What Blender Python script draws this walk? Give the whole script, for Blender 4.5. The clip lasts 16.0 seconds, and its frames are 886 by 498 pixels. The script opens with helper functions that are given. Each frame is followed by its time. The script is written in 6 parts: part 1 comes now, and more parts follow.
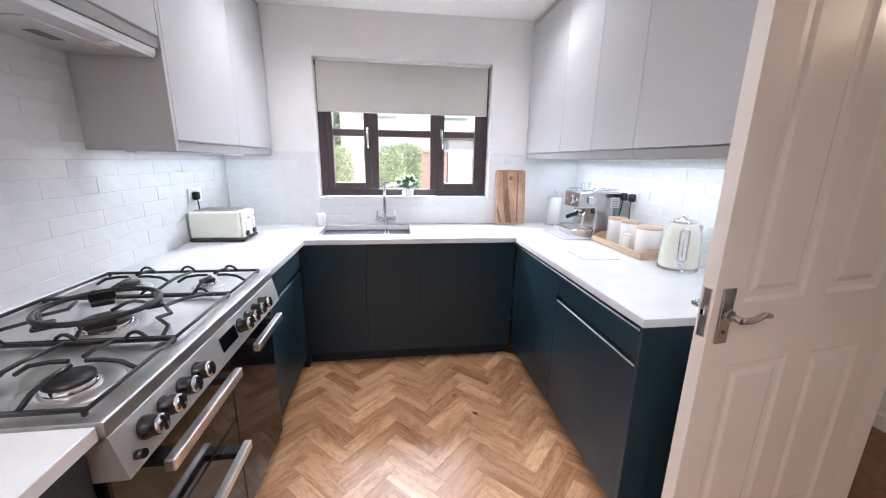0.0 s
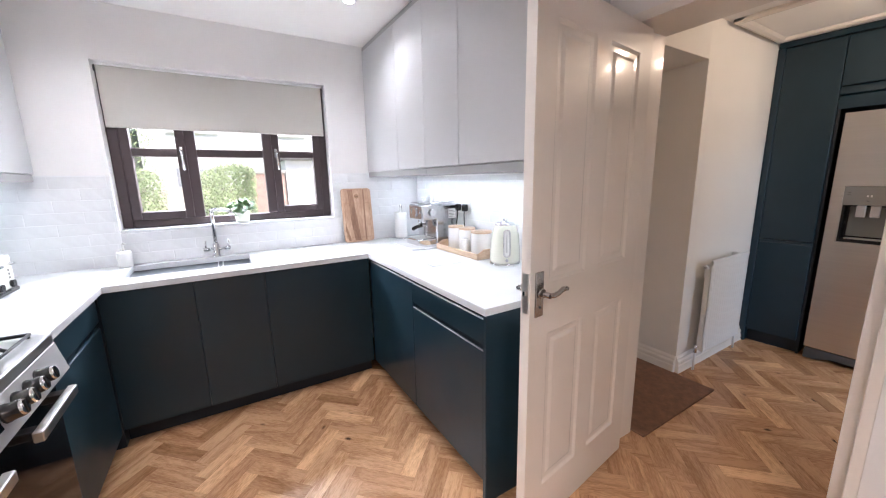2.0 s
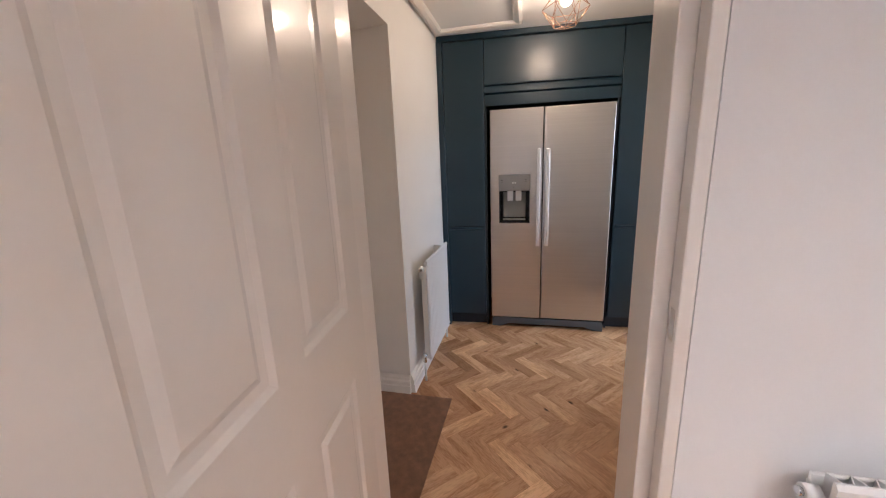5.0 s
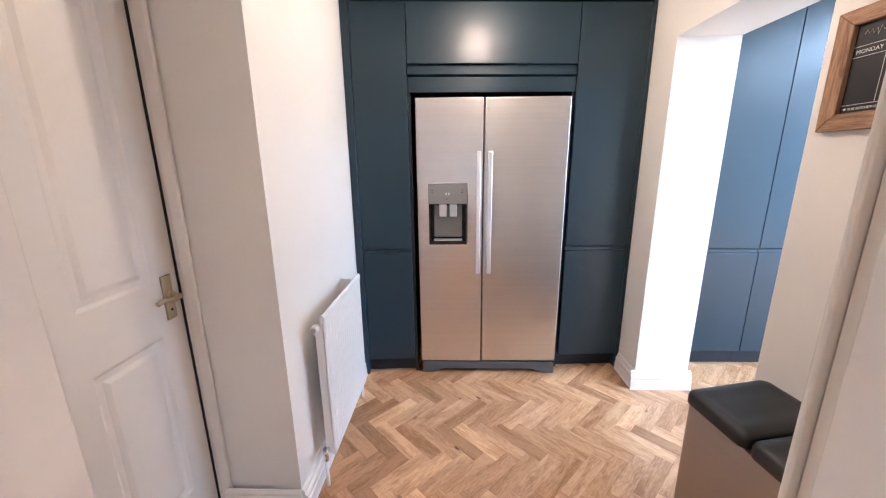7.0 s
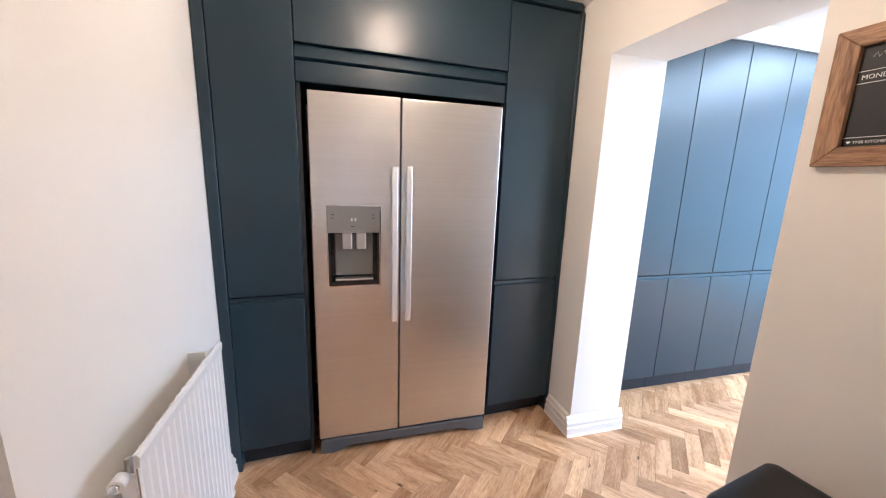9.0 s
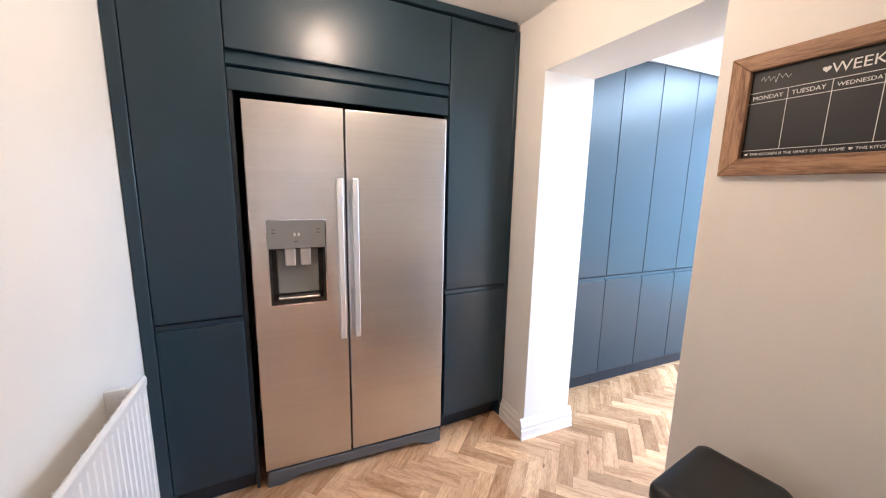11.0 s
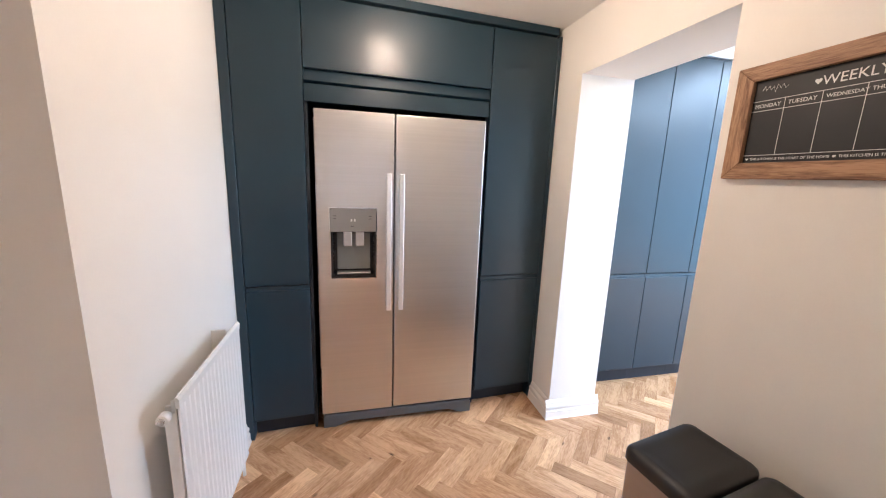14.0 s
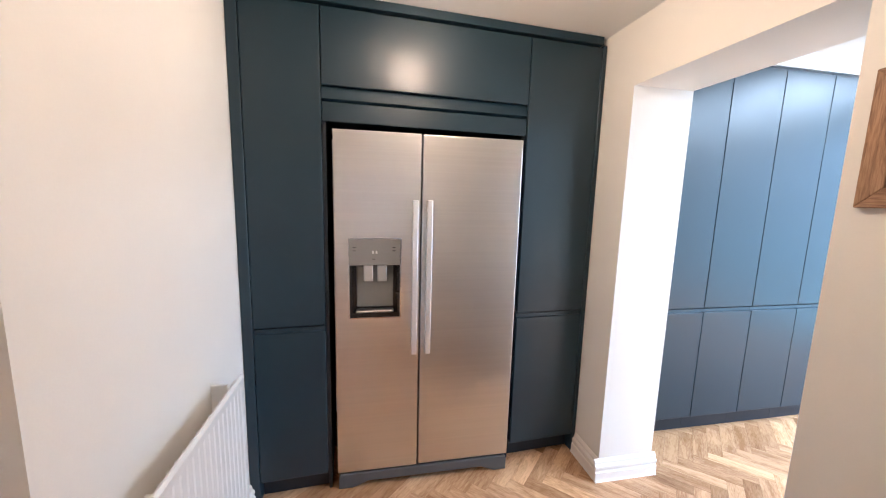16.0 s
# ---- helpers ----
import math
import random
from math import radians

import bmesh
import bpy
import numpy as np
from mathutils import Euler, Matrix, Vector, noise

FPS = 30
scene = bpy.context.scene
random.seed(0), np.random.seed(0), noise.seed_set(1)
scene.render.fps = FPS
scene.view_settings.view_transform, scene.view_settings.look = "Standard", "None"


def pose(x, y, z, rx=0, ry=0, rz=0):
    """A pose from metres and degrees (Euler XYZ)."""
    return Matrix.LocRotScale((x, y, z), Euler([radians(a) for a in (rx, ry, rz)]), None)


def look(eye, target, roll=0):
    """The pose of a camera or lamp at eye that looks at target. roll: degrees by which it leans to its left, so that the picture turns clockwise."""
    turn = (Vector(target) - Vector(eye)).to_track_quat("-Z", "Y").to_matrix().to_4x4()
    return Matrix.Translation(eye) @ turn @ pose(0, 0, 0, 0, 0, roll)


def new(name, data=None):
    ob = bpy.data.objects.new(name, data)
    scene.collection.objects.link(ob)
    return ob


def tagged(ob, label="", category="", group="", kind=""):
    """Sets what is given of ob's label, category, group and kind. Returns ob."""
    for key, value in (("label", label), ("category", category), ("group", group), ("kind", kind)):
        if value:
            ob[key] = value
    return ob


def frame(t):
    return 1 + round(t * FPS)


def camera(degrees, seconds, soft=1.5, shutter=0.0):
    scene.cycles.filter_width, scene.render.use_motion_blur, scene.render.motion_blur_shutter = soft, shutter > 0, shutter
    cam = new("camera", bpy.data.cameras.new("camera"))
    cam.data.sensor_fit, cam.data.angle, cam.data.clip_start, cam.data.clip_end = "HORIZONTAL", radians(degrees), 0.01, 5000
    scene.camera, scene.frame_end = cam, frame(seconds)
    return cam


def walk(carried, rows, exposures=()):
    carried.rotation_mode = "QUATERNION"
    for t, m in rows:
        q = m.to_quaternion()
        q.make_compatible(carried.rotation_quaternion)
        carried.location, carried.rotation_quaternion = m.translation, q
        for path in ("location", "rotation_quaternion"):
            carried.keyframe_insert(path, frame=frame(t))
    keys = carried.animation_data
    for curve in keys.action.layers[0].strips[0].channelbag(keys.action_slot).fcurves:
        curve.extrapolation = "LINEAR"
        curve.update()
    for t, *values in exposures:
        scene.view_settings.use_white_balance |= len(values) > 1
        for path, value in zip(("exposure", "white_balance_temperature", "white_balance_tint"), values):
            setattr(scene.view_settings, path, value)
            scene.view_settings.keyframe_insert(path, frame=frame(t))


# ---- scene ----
cam = camera(101.5, 16.0, 1.15)
PATH = [
    (0, (0.267, 0.199, 1.4), (0.528, 2.124, 0.925), 0.9),
    (0.5, (0.299, 0.146, 1.403), (0.636, 2.067, 0.956), 1.2),
    (1, (0.31, 0.099, 1.403), (0.833, 1.977, 0.955), 0.7),
    (1.5, (0.285, 0.138, 1.4), (1.15, 1.898, 1.007), 0.0),
    (2, (0.258, 0.154, 1.396), (1.272, 1.835, 1.016), -1.1),
    (2.5, (0.283, 0.151, 1.39), (1.407, 1.758, 0.997), -1.3),
    (3, (0.376, 0.211, 1.382), (1.661, 1.687, 0.97), -0.8),
    (3.5, (0.518, 0.298, 1.387), (1.953, 1.629, 0.972), -1.2),
    (4, (0.663, 0.397, 1.389), (2.265, 1.514, 0.953), -0.2),
    (4.5, (0.839, 0.545, 1.386), (2.652, 1.255, 0.929), -0.2),
    (4.7, (0.897, 0.599, 1.379), (2.755, 1.184, 0.926), -1.5),
    (6.8, (1.636, 0.726, 1.387), (3.582, 0.814, 0.934), -0.1),
    (7, (1.705, 0.715, 1.42), (3.648, 0.779, 0.953), -0.6),
    (7.5, (1.813, 0.749, 1.403), (3.756, 0.702, 0.93), 0.5),
    (8, (1.977, 0.768, 1.416), (3.914, 0.635, 0.936), 0.6),
    (8.5, (2.11, 0.768, 1.424), (4.042, 0.521, 0.97), 0.4),
    (9, (2.216, 0.8, 1.439), (4.107, 0.276, 1.048), 1.9),
    (9.2, (2.25, 0.815, 1.43), (4.122, 0.213, 1.074), 2.0),
    (11.3, (2.21, 0.789, 1.447), (4.014, -0.005, 1.107), 1.0),
    (11.5, (2.186, 0.749, 1.433), (3.992, -0.033, 1.08), 0.5),
    (12, (2.074, 0.74, 1.4), (3.884, -0.023, 1.025), -0.1),
    (12.5, (2.026, 0.746, 1.366), (3.848, 0.056, 0.917), 0.6),
    (13, (1.988, 0.743, 1.369), (3.82, 0.105, 0.882), 1.6),
    (13.5, (1.97, 0.749, 1.364), (3.809, 0.144, 0.862), 1.9),
    (14, (1.967, 0.748, 1.466), (3.872, 0.277, 1.083), 2.1),
    (14.5, (2.01, 0.745, 1.461), (3.948, 0.339, 1.182), 1.7),
    (15, (2.102, 0.774, 1.468), (4.043, 0.381, 1.19), 1.6),
    (15.5, (2.154, 0.793, 1.496), (4.094, 0.393, 1.217), 1.5),
    (16, (2.226, 0.774, 1.496), (4.167, 0.385, 1.213), 1.5),
]
walk(cam, [(t, look(eye, target, roll)) for t, eye, target, roll in PATH], [(0.0, 0.50, 6250, 18), (1.0, 0.56, 6250, 18), (2.5, 0.72, 6300, 18), (3.5, 0.74, 6300, 18), (4.5, 0.69, 6250, 18), (7.0, 1.64, 5750, 18), (9.0, 1.46, 6000, 18), (11.5, 1.54, 6050, 18), (13.5, 1.50, 6050, 18), (16.0, 1.40, 6150, 18)])

# ---- world and lights ----
world = bpy.data.worlds.new("world")
scene.world = world
world.use_nodes = True
wn = world.node_tree.nodes
sky = wn.new("ShaderNodeTexSky")
sky.sky_type, sky.sun_disc = "NISHITA", False
sky.sun_elevation, sky.sun_rotation = radians(48), radians(150)
world.node_tree.links.new(sky.outputs[0], wn["Background"].inputs[0])
wn["Background"].inputs[1].default_value = 0.15

sun = new("sun", bpy.data.lights.new("sun", "SUN"))
sun.data.energy, sun.data.angle, sun.data.color = 5.0, radians(2), (1.0, 0.95, 0.88)
sun.matrix_world = look((0, 0, 0), (-0.5 * 0.669, 0.866 * 0.669, -0.743))


def area(name, eye, target, sx, sy, watts, color, spread=180):
    d = bpy.data.lights.new(name, "AREA")
    d.shape, d.size, d.size_y, d.energy, d.color, d.spread = "RECTANGLE", sx, sy, watts, color, radians(spread)
    ob = new(name, d)
    ob.matrix_world = look(eye, target)
    return ob


def bulb_light(name, at, watts, color, radius=0.03):
    d = bpy.data.lights.new(name, "POINT")
    d.energy, d.color, d.shadow_soft_size = watts, color, radius
    ob = new(name, d)
    ob.location = at
    return ob


def spot(name, at, watts, color, degrees=110, radius=0.03):
    d = bpy.data.lights.new(name, "SPOT")
    d.energy, d.color, d.spot_size, d.spot_blend, d.shadow_soft_size = watts, color, radians(degrees), 1.0, radius
    ob = new(name, d)
    ob.location = at
    return ob


SKYLIGHT = (0.64, 0.84, 1.0)
area("kitchen_window_light", (0.36, 3.85, 2.45), (0.36, 2.3, 1.0), 2.2, 1.2, 420, (0.88, 0.955, 1.0))
area("far_room_window_light", (2.2, -3.95, 1.18), (2.2, 0, 1.18), 2.7, 2.2, 33, (0.37, 0.65, 1.0))
area("rooflight_lamp", (2.7, -2.75, 2.50), (2.7, -2.75, 0), 1.9, 1.2, 78, SKYLIGHT)
# Unseen side source, added to brighten the far units.
area("far_room_side_light", (0.66, -2.4, 1.3), (4, -2.2, 1.2), 1.6, 1.6, 6.5, SKYLIGHT)
# First is seen, middle pair assumed, last two added to brighten door and hall.
DOWNLIGHTS_AND_FILLS = [(1.02, 2.42, 17, (0.96, 0.98, 1.0)), (-0.2, 2.42, 30, (0.96, 0.98, 1.0)), (0.4, 1.15, 18, (0.97, 0.98, 1.0)), (0.25, -0.65, 38, (1.0, 0.965, 0.93)), (-0.35, -0.55, 66, (1.0, 0.965, 0.93))]
for dx, dy, watts, tone in DOWNLIGHTS_AND_FILLS:
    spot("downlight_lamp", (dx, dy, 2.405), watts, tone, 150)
bulb_light("pendant_lamp", (3.284, 0.462, 2.245), 8.6, (1.0, 0.81, 0.60), 0.03)
COOL = (0.82, 0.93, 1.0)
area("under_cabinet_led_right", (1.62, 2.15, 1.408), (1.62, 2.15, 0), 0.03, 1.7, 3.0, COOL)
area("under_cabinet_led_left", (-0.82, 2.48, 1.408), (-0.82, 2.48, 0), 0.03, 1.1, 1.3, COOL)

# ---- mesh helpers ----
def origin(ob):
    v = Vector((0, 0, 0))
    while ob is not None:
        v += ob.location
        ob = ob.parent
    return v


def thing(name, at, label, category="", group="", kind=""):
    ob = new(name)
    ob.location = at
    ob.empty_display_size = 0.05
    return tagged(ob, label, category, group, kind)


def part(name, bm, material, parent=None, label=""):
    """One mesh object; the bmesh is in the coordinates of the whole place."""
    me = bpy.data.meshes.new(name)
    if parent is not None:
        bmesh.ops.translate(bm, verts=bm.verts[:], vec=-origin(parent))
    bm.to_mesh(me)
    bm.free()
    if material is not None:
        me.materials.append(material)
    ob = new(name, me)
    if parent is not None:
        ob.parent = parent
    if label:
        ob["label"] = label
    return ob


def join(bm, other):
    me = bpy.data.meshes.new("tmp")
    other.to_mesh(me)
    other.free()
    bm.from_mesh(me)
    bpy.data.meshes.remove(me)
    return bm


def box(lo, hi, r=0.0, seg=1, bm=None):
    b = bmesh.new()
    bmesh.ops.create_cube(b, size=1)
    for v in b.verts:
        for i in range(3):
            v.co[i] = lo[i] if v.co[i] < 0 else hi[i]
    if r > 0:
        bmesh.ops.bevel(b, geom=b.edges[:], offset=r, segments=seg, affect="EDGES", profile=0.5, clamp_overlap=True)
        if seg > 1:
            b.normal_update()
            for f in b.faces:
                f.smooth = max(abs(c) for c in f.normal) < 0.9995
    return join(bm, b) if bm is not None else b


def cyl(a, b_, r1, r2=None, n=20, bm=None, smooth=True):
    a, b_ = Vector(a), Vector(b_)
    d = b_ - a
    b = bmesh.new()
    bmesh.ops.create_cone(b, cap_ends=True, segments=n, radius1=r1, radius2=r1 if r2 is None else r2, depth=d.length)
    for f in b.faces:
        f.smooth = smooth and len(f.verts) == 4
    b.transform(Matrix.Translation((a + b_) / 2) @ d.to_track_quat("Z", "Y").to_matrix().to_4x4())
    return join(bm, b) if bm is not None else b


def lathe(at, profile, n=32, bm=None, sx=1.0, sy=1.0):
    """A turned shape about the vertical through at; profile of (radius, height)."""
    b = bmesh.new()
    rings = []
    for r, z in profile:
        if r < 1e-5:
            rings.append([b.verts.new((at[0], at[1], at[2] + z))])
        else:
            rings.append([b.verts.new((at[0] + sx * r * math.cos(2 * math.pi * i / n), at[1] + sy * r * math.sin(2 * math.pi * i / n), at[2] + z)) for i in range(n)])
    for p, q in zip(rings, rings[1:]):
        for i in range(n):
            j = (i + 1) % n
            if len(p) == 1 and len(q) == 1:
                continue
            if len(p) == 1:
                f = b.faces.new((p[0], q[i], q[j])[::-1])
            elif len(q) == 1:
                f = b.faces.new((p[i], p[j], q[0]))
            else:
                f = b.faces.new((p[i], p[j], q[j], q[i]))
            f.smooth = True
    bmesh.ops.recalc_face_normals(b, faces=b.faces[:])
    return join(bm, b) if bm is not None else b


def tube(points, r, n=10, bm=None, closed=False):
    """A round bar through points."""
    pts = [Vector(p) for p in points]
    b = bmesh.new()
    rings = []
    m = len(pts)
    up = None
    for i, p in enumerate(pts):
        if closed:
            d = (pts[(i + 1) % m] - pts[i - 1]).normalized()
        else:
            d = ((pts[i + 1] if i + 1 < m else p) - (pts[i - 1] if i else p)).normalized()
        if up is None:
            up = d.orthogonal().normalized()
        else:
            up = (up - d * up.dot(d)).normalized()
        side = d.cross(up)
        rings.append([b.verts.new(p + r * (math.cos(2 * math.pi * k / n) * up + math.sin(2 * math.pi * k / n) * side)) for k in range(n)])
    for i in range(m if closed else m - 1):
        p, q = rings[i], rings[(i + 1) % m]
        for k in range(n):
            f = b.faces.new((p[k], p[(k + 1) % n], q[(k + 1) % n], q[k]))
            f.smooth = True
    if not closed:
        b.faces.new(rings[0][::-1])
        b.faces.new(rings[-1])
    bmesh.ops.recalc_face_normals(b, faces=b.faces[:])
    return join(bm, b) if bm is not None else b


def prism(outline, axis, lo, hi, bm=None, r=0.0):
    """An outline of (u, v) pushed along an axis: x takes (y, z), y takes (x, z), z takes (x, y)."""
    b = bmesh.new()

    def at(u, v, w):
        return {"x": (w, u, v), "y": (u, w, v), "z": (u, v, w)}[axis]

    p = [b.verts.new(at(u, v, lo)) for u, v in outline]
    q = [b.verts.new(at(u, v, hi)) for u, v in outline]
    b.faces.new(p)
    b.faces.new(q)
    for i in range(len(p)):
        j = (i + 1) % len(p)
        b.faces.new((p[i], p[j], q[j], q[i]))
    bmesh.ops.recalc_face_normals(b, faces=b.faces[:])
    if r > 0:
        bmesh.ops.bevel(b, geom=b.edges[:], offset=r, segments=2, affect="EDGES", profile=0.5, clamp_overlap=True)
    return join(bm, b) if bm is not None else b


# ---- materials ----
def material(name, color, rough=0.5, metal=0.0, vary=0.08, scale=6.0, bump=0.05, fine=120.0, stretch=(1, 1, 1), rough_vary=0.06, aniso=0.0, coat=0.0, piece=0.0, emit=0.0):
    m = bpy.data.materials.new(name)
    m.use_nodes = True
    nt = m.node_tree
    n, l = nt.nodes, nt.links
    p = n["Principled BSDF"]
    tc = n.new("ShaderNodeTexCoord")
    mp = n.new("ShaderNodeMapping")
    mp.inputs["Scale"].default_value = stretch
    l.new(tc.outputs["Object"], mp.inputs[0])
    big = n.new("ShaderNodeTexNoise")
    big.inputs["Scale"].default_value, big.inputs["Detail"].default_value = scale, 4
    l.new(mp.outputs[0], big.inputs["Vector"])
    small = n.new("ShaderNodeTexNoise")
    small.inputs["Scale"].default_value, small.inputs["Detail"].default_value = fine, 3
    l.new(mp.outputs[0], small.inputs["Vector"])
    mixv = n.new("ShaderNodeMath")
    mixv.operation = "MULTIPLY_ADD"
    l.new(small.outputs[0], mixv.inputs[0])
    mixv.inputs[1].default_value = 0.35
    l.new(big.outputs[0], mixv.inputs[2])
    ramp = n.new("ShaderNodeMapRange")
    ramp.inputs[1].default_value, ramp.inputs[2].default_value = 0.35, 1.0
    ramp.inputs[3].default_value, ramp.inputs[4].default_value = 1 - vary, 1 + vary
    l.new(mixv.outputs[0], ramp.inputs[0])
    mul = n.new("ShaderNodeVectorMath")
    mul.operation = "SCALE"
    mul.inputs[0].default_value = color
    value = ramp.outputs[0]
    if piece:
        info = n.new("ShaderNodeObjectInfo")
        pr = n.new("ShaderNodeMapRange")
        pr.inputs[3].default_value, pr.inputs[4].default_value = 1 - piece, 1 + piece
        l.new(info.outputs["Random"], pr.inputs[0])
        pm = n.new("ShaderNodeMath")
        pm.operation = "MULTIPLY"
        l.new(value, pm.inputs[0])
        l.new(pr.outputs[0], pm.inputs[1])
        value = pm.outputs[0]
    l.new(value, mul.inputs["Scale"])
    l.new(mul.outputs[0], p.inputs["Base Color"])
    rr = n.new("ShaderNodeMapRange")
    rr.inputs[1].default_value, rr.inputs[2].default_value = 0.3, 0.7
    low, high = max(0.02, rough - rough_vary), min(1, rough + rough_vary)
    if low < 0.28 < high:
        low, high = (0.285, high + 0.02) if rough >= 0.26 else (low, 0.265)
    rr.inputs[3].default_value, rr.inputs[4].default_value = low, high
    l.new(big.outputs[0], rr.inputs[0])
    l.new(rr.outputs[0], p.inputs["Roughness"])
    p.inputs["Metallic"].default_value = metal
    p.inputs["Anisotropic"].default_value = aniso
    p.inputs["Coat Weight"].default_value = coat
    p.inputs["Coat Roughness"].default_value = 0.08
    if bump:
        b = n.new("ShaderNodeBump")
        b.inputs["Strength"].default_value, b.inputs["Distance"].default_value = bump, 0.004
        l.new(small.outputs[0], b.inputs["Height"])
        l.new(b.outputs[0], p.inputs["Normal"])
    if emit:
        p.inputs["Emission Color"].default_value = (*color, 1)
        p.inputs["Emission Strength"].default_value = emit
    return m


def wood(name, dark, light, rough=0.4, along="x", piece=0.0, scale=1.0, knots=False, cross=14, island=False):
    m = bpy.data.materials.new(name)
    m.use_nodes = True
    nt = m.node_tree
    n, l = nt.nodes, nt.links
    p = n["Principled BSDF"]
    tc = n.new("ShaderNodeTexCoord")
    info = n.new("ShaderNodeNewGeometry" if island else "ShaderNodeObjectInfo")
    rand = "Random Per Island" if island else "Random"
    shift = n.new("ShaderNodeVectorMath")
    shift.operation = "MULTIPLY_ADD"
    shift.inputs[0].default_value = (17.0, 29.0, 7.0)
    l.new(info.outputs[rand], shift.inputs[1])
    l.new(tc.outputs["Object"], shift.inputs[2])
    mp = n.new("ShaderNodeMapping")
    k = {"x": (1.2, cross, cross), "y": (cross, 1.2, cross), "z": (cross, cross, 1.2)}[along]
    mp.inputs["Scale"].default_value = [scale * q for q in k]
    l.new(shift.outputs[0], mp.inputs[0])
    g = n.new("ShaderNodeTexNoise")
    g.inputs["Scale"].default_value, g.inputs["Detail"].default_value, g.inputs["Distortion"].default_value = 2.2, 5, 1.0
    l.new(mp.outputs[0], g.inputs["Vector"])
    fine = n.new("ShaderNodeTexNoise")
    fine.inputs["Scale"].default_value, fine.inputs["Detail"].default_value = 24, 4
    l.new(mp.outputs[0], fine.inputs["Vector"])
    s = n.new("ShaderNodeMath")
    s.operation = "MULTIPLY_ADD"
    l.new(fine.outputs[0], s.inputs[0])
    s.inputs[1].default_value = 0.62
    ring = n.new("ShaderNodeMath")
    ring.operation = "MULTIPLY"
    l.new(g.outputs[0], ring.inputs[0])
    ring.inputs[1].default_value = 75.0
    wave = n.new("ShaderNodeMath")
    wave.operation = "SINE"
    l.new(ring.outputs[0], wave.inputs[0])
    figure = n.new("ShaderNodeMath")
    figure.operation = "MULTIPLY_ADD"
    l.new(wave.outputs[0], figure.inputs[0])
    figure.inputs[1].default_value = 0.03
    l.new(g.outputs[0], figure.inputs[2])
    l.new(figure.outputs[0], s.inputs[2])
    ramp = n.new("ShaderNodeValToRGB")
    e = ramp.color_ramp.elements
    e[0].position, e[0].color = 0.61, (*dark, 1)
    e[1].position, e[1].color = 0.95, (*light, 1)
    l.new(s.outputs[0], ramp.inputs[0])
    out = ramp.outputs[0]
    if piece:
        pr = n.new("ShaderNodeValToRGB")
        tones = pr.color_ramp.elements
        tones[0].position, tones[0].color = 0.0, (1 - piece, 1 - 1.15 * piece, 1 - 1.3 * piece, 1)
        tones[1].position, tones[1].color = 1.0, (1.34, 1.36, 1.36, 1)
        for at, c in ((0.07, (0.74, 0.65, 0.57, 1)), (0.14, (0.87, 0.81, 0.75, 1)), (0.45, (0.96, 0.92, 0.88, 1)), (0.68, (1.05, 1.04, 1.03, 1)), (0.86, (1.19, 1.20, 1.19, 1))):
            tones.new(at).color = c
        l.new(info.outputs[rand], pr.inputs[0])
        sc = n.new("ShaderNodeVectorMath")
        sc.operation = "MULTIPLY"
        l.new(out, sc.inputs[0])
        l.new(pr.outputs[0], sc.inputs[1])
        out = sc.outputs[0]
    if knots:
        vo = n.new("ShaderNodeTexVoronoi")
        vo.inputs["Scale"].default_value = 5.5
        mk = n.new("ShaderNodeMapping")
        mk.inputs["Scale"].default_value = (0.62, 1.1, 0.4)
        l.new(shift.outputs[0], mk.inputs[0])
        l.new(mk.outputs[0], vo.inputs["Vector"])
        kr = n.new("ShaderNodeMapRange")
        kr.inputs[1].default_value, kr.inputs[2].default_value = 0.03, 0.085
        kr.inputs[3].default_value, kr.inputs[4].default_value = 0.16, 1.0
        l.new(vo.outputs["Distance"], kr.inputs[0])
        sk = n.new("ShaderNodeVectorMath")
        sk.operation = "SCALE"
        l.new(out, sk.inputs[0])
        l.new(kr.outputs[0], sk.inputs["Scale"])
        out = sk.outputs[0]
    l.new(out, p.inputs["Base Color"])
    p.inputs["Roughness"].default_value = rough
    b = n.new("ShaderNodeBump")
    b.inputs["Strength"].default_value, b.inputs["Distance"].default_value = 0.12, 0.002
    l.new(fine.outputs[0], b.inputs["Height"])
    l.new(b.outputs[0], p.inputs["Normal"])
    return m


def glass(name, tint=(1, 1, 1), rough=0.0):
    m = bpy.data.materials.new(name)
    m.use_nodes = True
    p = m.node_tree.nodes["Principled BSDF"]
    p.inputs["Base Color"].default_value = (*tint, 1)
    p.inputs["Transmission Weight"].default_value = 1
    p.inputs["Roughness"].default_value = rough
    p.inputs["IOR"].default_value = 1.45
    return m


WALL = material("white_wall_paint", (0.80, 0.79, 0.78), 0.7, vary=0.03, scale=2.5, bump=0.06, fine=160)
HALLWALL = material("cream_wall_paint", (0.79, 0.755, 0.705), 0.7, vary=0.03, scale=2.5, bump=0.06, fine=160)
CEIL = material("white_ceiling_paint", (0.87, 0.855, 0.83), 0.8, vary=0.03, scale=2, bump=0.05, fine=140)
GLOSSWHITE = material("white_gloss_paint", (0.82, 0.775, 0.72), 0.31, vary=0.03, scale=3, bump=0.05, fine=55, coat=0.4)
NAVY = material("navy_matt_lacquer", (0.0080, 0.0265, 0.0405), 0.35, vary=0.10, scale=3, bump=0.02, fine=200)
# Darker navy for plinths and carcasses; beside the fridge it stands for shade.
NAVYDARK = material("dark_navy_and_recess_shade", (0.008, 0.014, 0.022), 0.5, vary=0.1)
GREY = material("light_grey_matt_lacquer", (0.52, 0.52, 0.525), 0.46, vary=0.025, scale=2, bump=0.02, fine=200)
